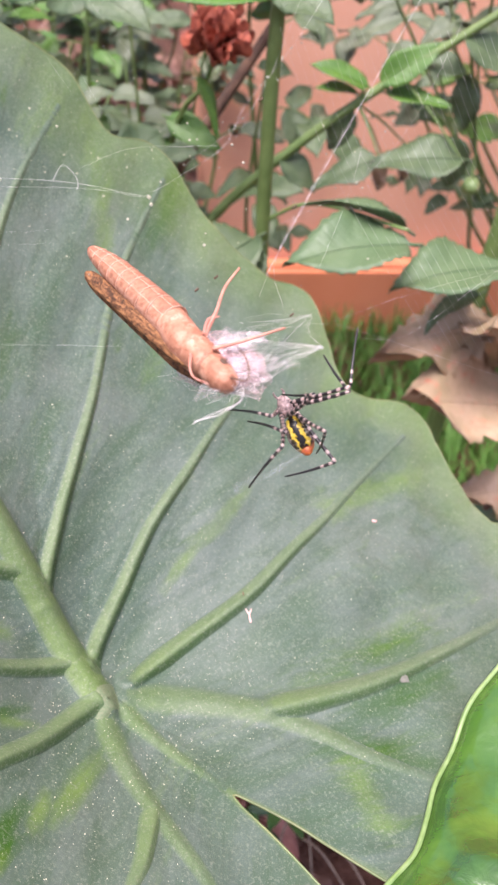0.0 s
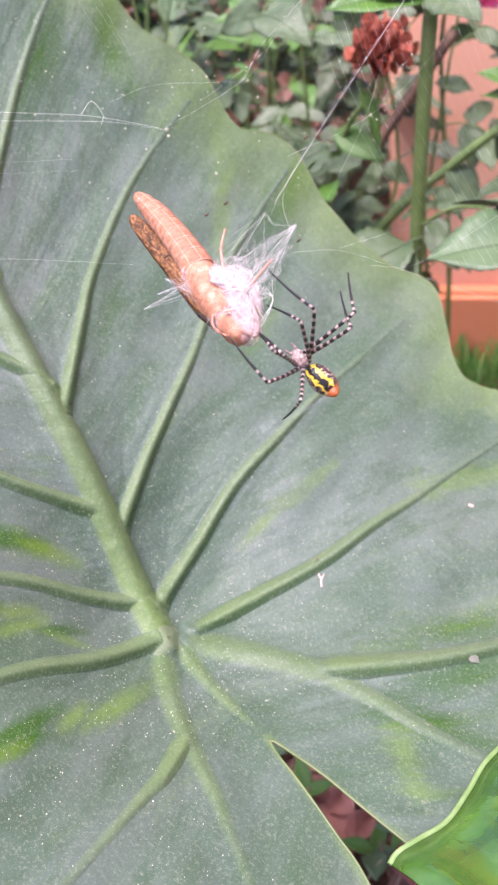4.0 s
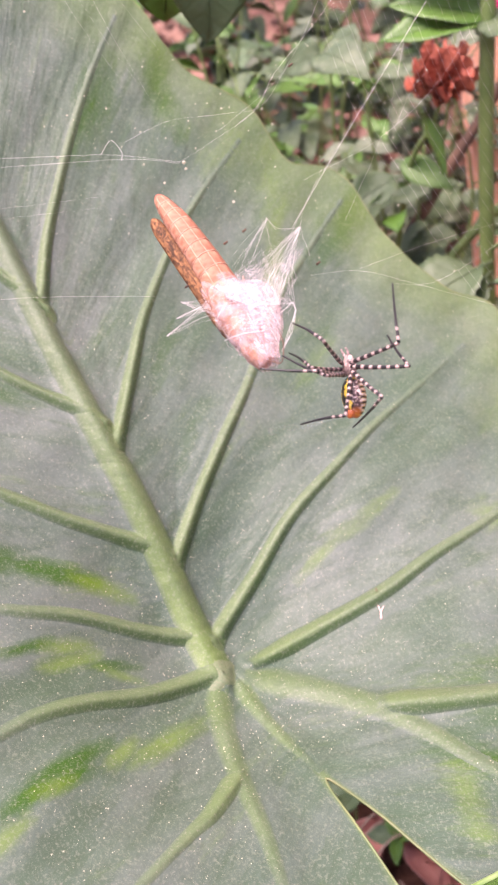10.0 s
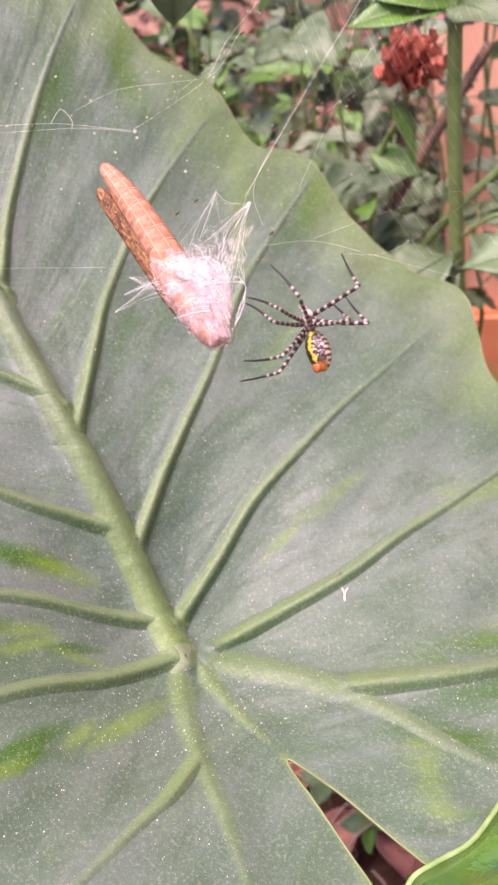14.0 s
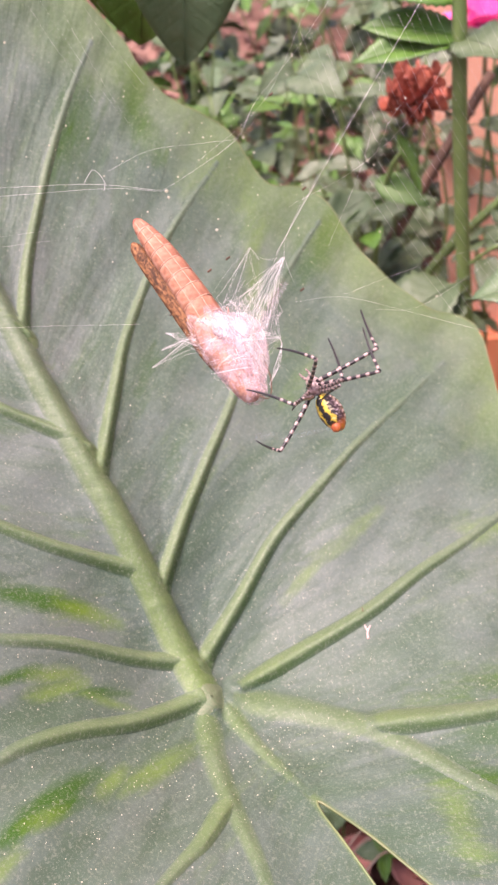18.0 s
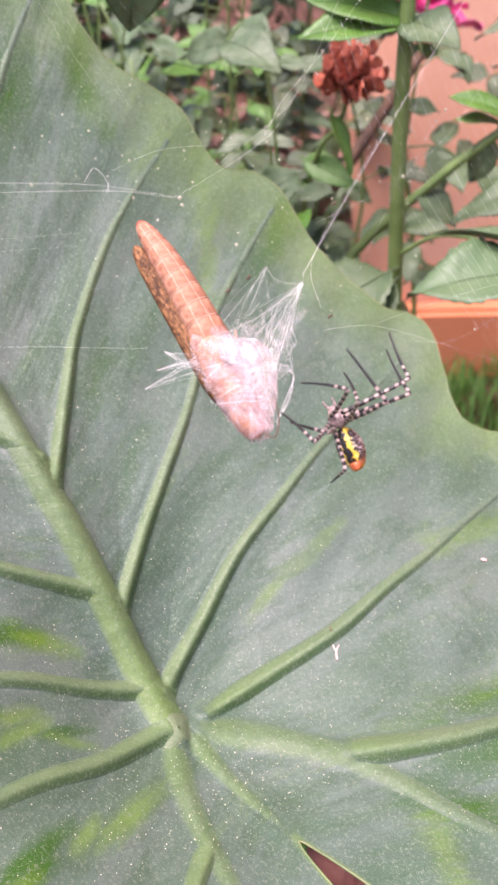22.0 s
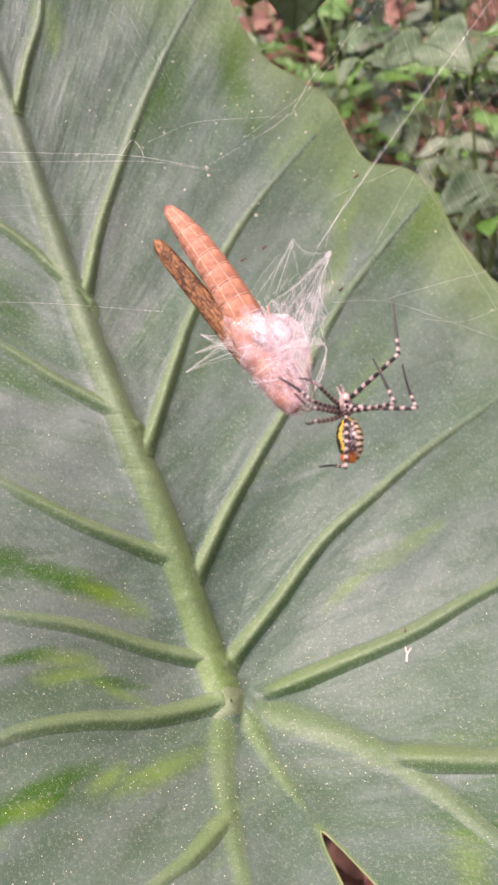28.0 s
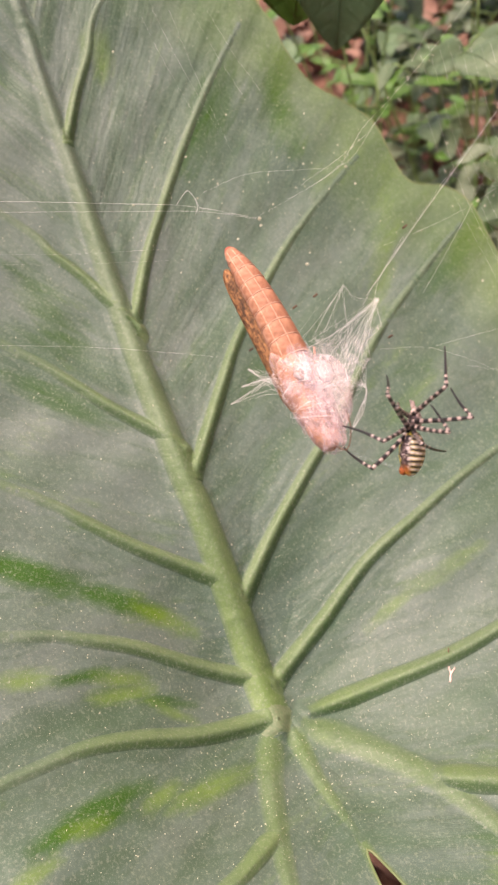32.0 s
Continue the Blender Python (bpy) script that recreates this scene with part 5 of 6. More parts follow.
# ---- the wrapped grasshopper ----
def grasshopper():
    """Its length runs along y from the tail to the head; the wings lie towards +x, the bound legs towards -x."""
    g = thing("wrapped_grasshopper", "orange-brown grasshopper half wrapped in white spider silk", "grasshopper")
    cuts = [-23.0, -21.0, -18.0, -14.8, -11.4, -7.9, -4.3, -0.6, 3.4]
    radius = lambda y: 1.35 + 1.25 * min(1, (y + 23.6) / 8) ** 0.6 + 1.2 * (y + 23) / 26
    for a, b in zip(cuts, cuts[1:]):
        prof = [(a - 0.9, radius(a) * 0.80), (a - 0.3, radius(a) * 0.93), (a, radius(a) * 0.985), (a + 0.3, radius(a + 0.3)), ((a + b) / 2, radius((a + b) / 2) * 1.012), (b - 0.15, radius(b) * 1.005), (b, radius(b) * 0.985)]
        seg = part("abdomen_segment", mesh("abdomen_segment", *lathe([((y - b) / 1000, r / 1000) for y, r in prof], 22, 0.95, 1.0), M_HOPPER), g, "", pose(-0.0012, b / 1000, 0))
        ring = np.array([(0.955 * radius(b) * math.cos(w), -0.1, 1.005 * radius(b) * math.sin(w)) for w in np.linspace(0, 2 * math.pi, 30)])
        part("segment_rim", mesh("segment_rim", *tube(ring / 1000, 0.00008, 5), M_RIM), seg, "thin pale rim of the segment")
        for turn in (0.30, -0.45):
            line = np.array([(0.957 * radius(y) * math.sin(turn), y - b, 1.007 * radius(y) * math.cos(turn)) for y in np.linspace(a, b, 6)])
            part("side_line", mesh("side_line", *tube(line / 1000, 0.00006, 5), M_RIM), seg, "thin pale line along the segment")
        SEGMENTS.append((seg, a, b))
    v, f = lathe([((y - cuts[1]) / 1000, r / 1000) for y, r in ((-24.9, 0.25), (-24.6, 0.75), (-24.0, 1.15), (-23.2, 1.3))], 12)
    part("tail_tip", mesh("tail_tip", v, f, M_DEADRED), SEGMENTS[0][0], "dark red abdomen tip")
    v, f = lathe([(y / 1000, r / 1000) for y, r in ((1.8, 3.5), (2.4, 3.72), (5, 4.0), (9, 4.15), (12.6, 3.95), (13.0, 3.8), (13.4, 3.9), (16, 3.5), (16.6, 3.1))], 22, 0.9, 1.0)
    part("thorax", mesh("thorax", [(x - 0.0012 * max(0, 1 - (y - 0.002) / 0.007), y, z) for x, y, z in v], f, M_HOPPER), g)
    v, f = lathe([(y / 1000, r / 1000) for y, r in ((16.2, 2.9), (18, 3.15), (20.5, 2.9), (22.5, 2.1), (23.3, 1.0), (23.6, 0.3))], 20, 0.95, 1.05)
    head = part("head", mesh("head", v, f, M_HOPPER), g)
    for z in (1.9, -1.9):
        v, f = lathe([(y / 1000, r / 1000) for y, r in ((-1.1, 0.1), (-0.7, 0.8), (0, 1.0), (0.7, 0.8), (1.1, 0.1))], 12)
        part("eye", mesh("eye", v, f, M_TWIG), head, "dark oval eye", pose(-0.0014, 0.0192, z / 1000))
    for side in (1, -1):
        c = spline([(2.0, 16, 1.2 * side), (2.2, 8, 1.0 * side), (2.2, 0, 0.5 * side), (2.2, -10, 0.2 * side), (2.2, -17, 0.0), (2.1, -21.0, -0.2 * side)], 30)
        v, f = tube(c / 1000, np.interp(np.linspace(0, 1, 30), (0, 0.15, 0.4, 0.8, 0.94, 1), (1.2, 2.3, 2.1, 1.6, 1.2, 0.4)) / 1000, 12, (0, 0, 1))
        w = part("wing", mesh("wing", [(x - 0.002, y - 0.009, z) for x, y, z in v], f, M_WING), g, "folded brown mottled wing", pose(0.002, 0.009, -0.0014 + 0.0010 * side))
        WINGS.append(w)
    legs = (("hind_leg", [(-3, 12, 2), (-6.5, 10.8, 3), (-8.0, 10.0, 3), (-12.5, 7.0, 2.8), (-17.5, 5.4, 2.5)], 0.50), ("middle_leg", [(-3, 12, 2.5), (-5.5, 10.5, 3.2), (-7.5, 11.5, 3)], 0.36),
            ("front_leg", [(1.5, 14, 3.2), (3.6, 16.5, 3.8), (4.3, 18.5, 3.4), (3.2, 21, 2.6)], 0.34), ("middle_leg", [(-2, 16, 3), (-6, 18.5, 3), (-10, 20.2, 2.5), (-14.5, 22.0, 1.8)], 0.42))
    for name, pts, r in legs:
        n = 5 * len(pts)
        BOUND_LEGS.append(part(name, mesh(name, *tube(spline(np.array(pts) / 1000, n), np.linspace(r, r * 0.45, n) / 1000, 8), M_HOPLEG), g, "pink bent leg"))
    c = spline([(-0.5, 22.5, 2), (-2.5, 25, 1.5), (-5, 22, 1.5), (-6, 18, 1.2)], 18)
    part("antenna", mesh("antenna", *tube(c / 1000, 0.00014, 5), M_TWIG), g, "thin curled antenna")
    # silk
    for lo, hi, grow, seed, start in ((13.5, 23.2, 1.0, 2, (-3.5, 1.5, -3.5, 56)), (8.0, 17.0, 1.05, 7, (-1.0, -1.0, -7.0, 25)), (2.5, 11.5, 1.06, 9, (-0.5, 2.0, -7.0, 5)), (16.5, 24.4, 1.1, 5, (-4.5, 0.5, -2.0, 62))):
        prof = [(y / 1000, np.interp(y, (2.5, 7, 12, 18, 23.2, 24.4), (4.2, 4.6, 4.35, 3.6, 2.5, 0.9)) * (grow + 0.04 * math.sin(y * 1.3)) / 1000) for y in np.linspace(lo, hi, 14)]
        v, f = lathe(prof, 30, 0.98, 0.98, 0, 0.10, seed)
        rag = [(x - 0.0006, y + (0.0012 * math.sin(5.1 * math.atan2(z, x)) + 0.0008 * math.sin(9.3 * math.atan2(z, x)) if i < 60 else 0), z) for i, (x, y, z) in enumerate(v)]
        SHROUDS.append((part("silk_shroud", mesh("silk_shroud", rag, f[:-2], M_SILK), g, "crumpled translucent silk sheet"), (lo + hi) / 2, start))
    # a tent of silk drawn over the folded hind leg
    rng = random.Random(12)
    v, f = lathe([(y / 1000, r / 1000) for y, r in ((5.0, 2.6), (7.5, 4.8), (10.5, 5.7), (13.5, 5.4), (17.0, 4.4), (20.0, 3.4), (22.5, 2.4))], 9, 1.0, 0.8)
    tent = [(x - 0.0042 + 0.34 * max(0, y - 0.012) + rng.uniform(-0.0004, 0.0004), y + rng.uniform(-0.0009, 0.0009) - 0.18 * x, z + 0.0004) for x, y, z in v]
    SHROUDS.append((part("silk_tent", mesh("silk_tent", tent, f[:-2], M_SILKTENT, False), g, "taut translucent silk over the folded leg"), 16.0, (-1.5, 3.0, -5.5, 25)))
    edges = [tube(spline(np.array([tent[i * 9 + j], tent[(i + 1) * 9 + (j + d) % 9]]), 5), 0.00003, 4) for i in range(6) for j, d in ((0, 0), (2, 0), (3, 1), (4, 0), (6, 1), (7, 0)) if rng.random() < 0.6]
    SHROUDS.append((part("silk_strands", mesh("silk_strands", *joined(edges), M_THREAD), g, "bright creases of the silk"), 16.0, (-1.5, 3.0, -5.5, 25)))
    SHROUDS[-1][0]["kind"] = "stuff"
    v, f = lathe([(y / 1000, r / 1000) for y, r in ((-4.6, 0.3), (-3.2, 1.5), (-1.2, 2.4), (1, 2.6), (3, 1.9), (4.8, 0.4))], 22, 1.25, 0.28, 0, 0.9, 4)
    SHROUDS.append((part("silk_pad", mesh("silk_pad", v, f, M_SILKTHICK), g, "dense white silk pad", pose(-0.0042, 0.0085, 0.0034, 0, -25, 12)), 8.5, (-4.0, 10.5, -3.5, 30)))
    rng = random.Random(3)
    fib = []
    apex = [(-21.5, 1.5, 0), (-17.0, -4.5, 0), (-14.5, 11.5, 1), (-11.5, 15.5, 1)]

    def strand(points, r):
        fib.append(tube(spline(np.array(points) / 1000, 10), r / 1000, 4))

    def near_body(y):
        w = rng.uniform(-0.9, 0.9)
        return (-3.4 - 1.3 * math.cos(w), y, 2.6 * math.sin(w) + 1.2)

    for i, count, low, high in ((0, 34, 1, 19), (1, 10, -1, 8), (2, 12, 6, 17), (3, 14, 10, 19)):
        for k in range(count):
            a, e = [c + rng.uniform(-0.3, 0.3) for c in apex[i]], near_body(rng.uniform(low, high))
            m = [(p + q) / 2 + rng.uniform(-0.9, 0.9) for p, q in zip(a, e)]
            strand([a, m, e], rng.choice((0.006, 0.008, 0.013)))
    # taut lines between the corners, and a net of short strands across them
    for i, j in ((0, 2), (2, 3), (0, 3), (1, 0), (1, 2)):
        for k in range(2):
            a, e = [c + rng.uniform(-0.4, 0.4) for c in apex[i]], [c + rng.uniform(-0.4, 0.4) for c in apex[j]]
            strand([a, [(p + q) / 2 * (0.9, 1, 1)[n] + rng.uniform(-0.7, 0.7) for n, (p, q) in enumerate(zip(a, e))], e], rng.choice((0.008, 0.014)))
    for k in range(60):
        f, hop = rng.uniform(0.05, 0.75), rng.uniform(-0.15, 0.2)
        y0, y1 = rng.uniform(0, 20), rng.uniform(0, 20)
        a = [-4 - (17.5 - 0.45 * y0) * f, y0 * (1 - f) + 2.5 * f, 1.2 - f]
        e = [-4 - (17.5 - 0.45 * y1) * min(0.9, max(0.02, f + hop)), y1 * (1 - f) + 2.5 * f, 1.0 - f]
        strand([a, [(p + q) / 2 + rng.uniform(-0.8, 0.8) for p, q in zip(a, e)], e], rng.choice((0.007, 0.009, 0.016)))
    # the rolled edge of silk over the folded leg
    for k in range(5):
        strand([(-3.0 + rng.uniform(-0.6, 0.6), 12.5 + rng.uniform(-1, 1), 4.2), (-7.5, 12.6 + 0.4 * k, 3.6), (-11.5, 15.2 + 0.3 * k, 1.2), (-8.5 + 0.4 * k, 20.2, 0.8), (-4.0, 22.4 + 0.2 * k, 0.5)], rng.choice((0.02, 0.035)))
    loose, fib = fib, []
    for k in range(40):
        y, w, slope = rng.uniform(4, 21), rng.uniform(0, 6.28), rng.uniform(-3.5, 3.5)
        strand([(5.0 * math.cos(w + q) - 0.5, y + slope * q, 4.9 * math.sin(w + q)) for q in np.linspace(0, 2.2, 5)], rng.choice((0.009, 0.016, 0.028)))
    SHROUDS.append((part("silk_wraps", mesh("silk_wraps", *joined(fib), M_THREAD), g, "silk threads wound round the body"), 12.0, (-1.0, 1.0, -8.0, 20)))
    SHROUDS[-1][0]["kind"] = "stuff"
    fib = loose
    for tip in ((14.0, 5.3, 0.5), (10.4, 3.2, 0.5), (7.6, 0.8, 1.0)):
        for k in range(9):
            y = rng.uniform(2, 9)
            strand([(3.0, y + 2, 3.0), (5.5, (y + 1 + tip[1]) / 2 + 0.4, 1.8), [c + rng.uniform(-0.12, 0.12) for c in tip]], 0.014)
    SHROUDS.append((part("loose_silk", mesh("loose_silk", *joined(fib), M_THREAD), g, "loose white silk fibres"), 10.0, (0, 3.0, -2.0, -62)))
    SHROUDS[-1][0]["kind"] = "stuff"
    fan_v, fan_f = [], []
    for i in range(13):
        for j in range(9):
            s, q = i / 12, j / 8
            fan_v.append(((-3.0 - (9.0 + 8.0 * (1 - abs(2 * q - 0.7))) * s) / 1000, (3 + 16 * q - (12 * q - 3.0) * s * s + 0.8 * math.sin(7 * q + 3 * s)) / 1000, (2.6 - 1.8 * s + 0.9 * math.sin(6 * q + 5 * s)) / 1000))
    for i in range(12):
        for j in range(8):
            fan_f.append((i * 9 + j, i * 9 + j + 1, (i + 1) * 9 + j + 1, (i + 1) * 9 + j))
    SHROUDS.append((part("silk_fan", mesh("silk_fan", fan_v, fan_f, M_SILKFAN), g, "gauzy silk fan drawn up to the anchor thread"), 10.0, (0, 3.0, -2.0, -62)))
    return g


M_SILKTENT = silk_material("silk_tent", 0.36, 0.70, 0.10, 0.52, (0.75, 0.54, 0.54))
M_SILKFAN = silk_material("silk_gauze", 0.43, 0.78, 0.02, 0.32, (0.85, 0.70, 0.71))
WINGS, SHROUDS, BOUND_LEGS, SEGMENTS = [], [], [], []
HOPPER = grasshopper()


# ---- the spider ----
LEG_UP, LEG_LOW = 14.0, 11.5
ROOTS = {"A": (1.3, 1.0), "B": (1.5, 0.2), "C": (1.4, -0.6), "D": (1.0, -1.2), "E": (-1.3, 1.0), "F": (-1.5, 0.2), "G": (-1.4, -0.6), "H": (-1.0, -1.2)}


def spider():
    """Head towards +y, belly towards +z."""
    s = thing("banded_spider", "banded garden spider with striped legs and yellow-black belly", "spider")
    v, f = lathe([(y / 1000, r / 1000) for y, r in ((-1.6, 0.3), (-1.2, 1.2), (-0.2, 1.9), (1.0, 1.75), (2.0, 1.25), (2.7, 0.9), (3.0, 0.2))], 20, 1.0, 0.72)
    part("cephalothorax", mesh("cephalothorax", v, f, M_THORAX), s, "silvery furred head and thorax")
    prof = [(-10.2, 0.19), (-10.0, 0.77), (-9.2, 1.54), (-7.9, 2.26), (-6.3, 2.64), (-4.7, 2.59), (-3.2, 2.11), (-2.1, 1.34), (-1.6, 0.48)]
    v, f = lathe([(y / 1000, r / 1000) for y, r in prof], 26, 1.0, 0.95)
    part("abdomen", mesh("abdomen", v, f, M_ABDOMEN), s, "oval abdomen, silver above, black and yellow below")
    v, f = lathe([(y / 1000, r / 1000) for y, r in ((-1.3, 0.2), (-0.9, 0.9), (0, 1.25), (0.9, 0.8), (1.2, 0.2))], 14, 1.0, 0.8)
    part("spinneret", mesh("spinneret", v, f, M_ORANGE), s, "orange spinnerets", pose(0, -0.0089, 0.0012, -25))
    for x in (0.55, -0.55):
        c = spline([(x, 2.4, 0.3), (x * 1.8, 3.6, 0.6), (x * 1.6, 4.3, 0.9)], 9)
        part("pedipalp", mesh("pedipalp", *tube(c / 1000, np.linspace(0.3, 0.16, 9) / 1000, 8), M_THORAX), s)
    up = mesh("leg", *tube(np.array([(0, y, 0.25 * math.sin(y * 0.22)) for y in np.linspace(0, LEG_UP, 18)]) / 1000, np.interp(np.linspace(0, 1, 18), (0, 0.15, 0.6, 0.68, 0.74, 1), (0.34, 0.50, 0.40, 0.34, 0.42, 0.33)) / 1000, 9), M_LEGUP)
    low = mesh("lower_leg", *tube(np.array([(0, y, -0.3 * math.sin(y * 0.27)) for y in np.linspace(0, LEG_LOW, 16)]) / 1000, np.interp(np.linspace(0, 1, 16), (0, 0.4, 0.5, 1), (0.34, 0.29, 0.26, 0.16)) / 1000, 8), M_LEGLOW)
    for k in ROOTS:
        upper = part("leg", up, s, "pale and black banded leg")
        lower = part("lower_leg", low, upper, "dark tapering leg end")
        LEGS[k] = (upper, lower)
    ribbon_v, ribbon_f = [], []
    for i in range(20):
        for j in range(5):
            q, t = j / 4 - 0.5, i / 19
            ribbon_v.append((q * (0.8 + 1.7 * t) / 1000, 17.0 * t / 1000, 0.25 * math.sin(9 * t + 5 * q) / 1000))
    for i in range(19):
        for j in range(4):
            ribbon_f.append((i * 5 + j, i * 5 + j + 1, i * 5 + j + 6, i * 5 + j + 5))
    RIBBON.append(part("silk_ribbon", mesh("silk_ribbon", ribbon_v, ribbon_f, M_SILKBAND), s, "sheer ribbon of fresh silk"))
    return s


LEGS, RIBBON = {}, []
SPIDER = spider()


def swing(rows, start):
    """Turns that carry +y through a row of directions with no needless twist, steps over 70 degrees halved."""
    out, q, d0 = [], None, None
    for t, d in rows:
        d = Vector(d).normalized()
        if q is None:
            q = Vector((0, 1, 0)).rotation_difference(d)
        else:
            turn = d0.rotation_difference(d)
            if turn.angle > radians(70):
                for f in (1 / 3, 2 / 3):
                    out.append((t0 + (t - t0) * f, Matrix.Rotation(turn.angle * f, 3, turn.axis).to_quaternion() @ q))
            q = turn @ q
        q.normalize()
        out.append((t, q.copy()))
        d0, t0 = d, t
    return [(t, Matrix.LocRotScale(start, q, None)) for t, q in out]


def fill(planar, length, sign):
    """A link of fixed length whose view across the web is given: the rest of it points to or from the eye."""
    x, y = planar
    r = math.hypot(x, y)
    if r > length * 0.995:
        return Vector((x, y, 0)).normalized()
    return Vector((x, y, sign * math.sqrt(length * length - r * r))).normalized()


def motions():
    rows = []
    for t, x, y, angle, tilt in PREY_ROWS:
        rows.append((t, WEB @ pose(x / 1000, y / 1000, 0) @ pose(0, 0, 0, 0, 0, angle - 90) @ pose(0, 0, 0, tilt * (1.1 if t < 5 else 0.6), 0, 0)))
    walk(HOPPER, rows)
    for i, w in enumerate(WINGS):
        home = w.matrix_basis.copy()
        walk(w, [(t, home @ pose(0, 0, 0, 0, 0, a)) for t, a in WING_ROWS])
    # the abdomen curls segment by segment from its root
    chain = {id(seg): [] for seg, _, _ in SEGMENTS}
    for t, curl in CURL_ROWS:
        at = Vector((-0.0012, SEGMENTS[-1][2] / 1000, 0))
        for k, (seg, a, b) in enumerate(reversed(SEGMENTS)):
            turn = Matrix.Rotation(radians(curl * (k / 7 - 0.22)), 4, "Z")
            chain[id(seg)].append((t, Matrix.Translation(at) @ turn))
            at = at + turn @ Vector((0, (a - b) / 1000, 0))
    for seg, _, _ in SEGMENTS:
        walk(seg, chain[id(seg)])
    body = []
    for t, x, y, z, angle, roll in SPIDER_ROWS:
        body.append((t, pose(x / 1000, y / 1000, z / 1000 + 0.0015, 0, 0, angle - 90) @ pose(0, 0, 0, -52 if t == 9 else 0, -roll, 0)))
    walk(SPIDER, [(t, WEB @ m) for t, m in body])
    tables = {"A": LEG_ROWS_A, "B": LEG_ROWS_B, "C": LEG_ROWS_C, "D": LEG_ROWS_D, "E": LEG_ROWS_E, "F": LEG_ROWS_F, "G": LEG_ROWS_G, "H": LEG_ROWS_H}
    hind = {}
    for k, table in tables.items():
        up, low = [], []
        root = Vector((ROOTS[k][0] / 1000, ROOTS[k][1] / 1000, 0.0006))
        for (t, m), (_, kx, ky, tx, ty) in zip(body, table):
            inv = m.to_3x3().inverted()
            off = m.to_3x3() @ root * 1000
            a = inv @ fill((kx - off.x, ky - off.y), LEG_UP, 1)
            b = inv @ fill((tx, ty), LEG_LOW, -1)
            up.append((t, a))
            low.append((t, b))
            hind.setdefault(t, []).append((kx + tx, ky + ty))
        upper_rows = swing(up, root)
        walk(LEGS[k][0], upper_rows)
        at = {round(t, 4): m for t, m in upper_rows}
        walk(LEGS[k][1], swing([(t, at[round(t, 4)].to_3x3().inverted() @ b) for t, b in low], Vector((0, LEG_UP / 1000, 0))))
    pull = []
    for t, m in body:
        ends = hind[t]
        x, y = min(ends, key=lambda e: e[0] + 0.6 * e[1])
        tail = m.to_3x3() @ Vector((0, -9.5, 1.2))
        pull.append((t, m.to_3x3().inverted() @ Vector((x - tail.x, y - tail.y, 0.5))))
    walk(RIBBON[0], swing(pull, Vector((0, -0.0095, 0.0014))))
    # the silk starts gathered at the head and is drawn down over the body
    for sheet, mid, (aside, slide, deep, turn) in SHROUDS:
        home = sheet.matrix_basis.copy()
        walk(sheet, [(t, pose(aside * f / 1000, (mid + f * slide) / 1000, deep * f / 1000, 0, 0, f * turn) @ pose(0, -mid / 1000, 0) @ home) for t, f in SILK_ROWS])
    # the struggling legs are bound to the body as the silk closes
    for bound, (rx, ry, turn, inward) in zip(BOUND_LEGS, ((-3, 12, 66, 2.0), (-3, 12, 40, 2.0), (1.5, 14, 0, -2.0), (-2, 16, 92, 1.5))):
        walk(bound, [(t, pose((rx + inward * f) / 1000, ry / 1000, -2.2 * f / 1000, 0, 0, turn * f) @ pose(-rx / 1000, -ry / 1000, 0)) for t, f in BOUND_ROWS])


WING_ROWS = [(0, 2), (2, 5), (3, 7), (4, 3), (7, 2), (22, 1), (25, 0), (26, 0), (29, 9), (30, 4), (32, 1)]
CURL_ROWS = [(0, 3), (1, -3), (1.8, 16), (2.4, 14), (3, 25), (3.6, 8), (4.2, 11), (7, 10), (10, 6), (15, 6), (22, 8), (26, 3), (28, 10), (28.8, 29), (29.4, 24), (30, 17), (31, 11), (32, 10)]
BOUND_ROWS = [(0, 0), (3, 0.1), (4, 0.5), (7, 1), (32, 1)]
SILK_ROWS = [(0, 1), (1.6, 1), (2.6, 0.75), (3.5, 0.35), (4.2, 0.15), (7, 0), (32, 0)]
SPIDER_ROWS = [
    (0, 21, -40.1, 0, 107, 20),
    (1, 19.5, -39.2, 0, 125, 10),
    (2, 21.4, -40.2, 0, 113, 10),
    (3, 16.4, -35.2, 0, 104, 40),
    (4, 23.2, -46.9, 0, 127, 10),
    (7, 23.8, -39.9, 0, 126, 10),
    (8, 22.5, -41.3, 0, 97, 30),
    (9, 17.6, -46.7, 0, 137, -5),
    (10, 28.5, -44.8, 0, 88, 60),
    (11, 29.8, -45.7, 0, 115, 10),
    (12, 27.9, -43.6, 0, 98, 25),
    (13, 29.6, -42.8, 0, 76, 60),
    (14, 30.5, -41.8, 0, 96, 60),
    (15, 28.2, -42.6, 0, 116, 25),
    (18, 24.8, -42.8, 0, 111, 35),
    (19, 26.1, -43.7, 0, 108, 40),
    (20, 23.5, -42.8, 0, 94, 30),
    (21, 27.1, -42.1, 0, 93, 60),
    (22, 23.7, -41.4, 0, 104, 30),
    (23, 17.9, -38.1, 0, 73, 80),
    (24, 28.8, -42.3, 0, 129, 20),
    (25, 29.9, -42.2, 0, 110, 25),
    (26, 20.8, -44.6, 0, 91, 80),
    (29, 27.4, -42.6, 0, 93, 50),
    (30, 10.0, -32.4, -12, 94, 70),
    (31, 23, -40.8, 0, 101, 80),
    (32, 29.3, -39, 0, 81, 100),
]
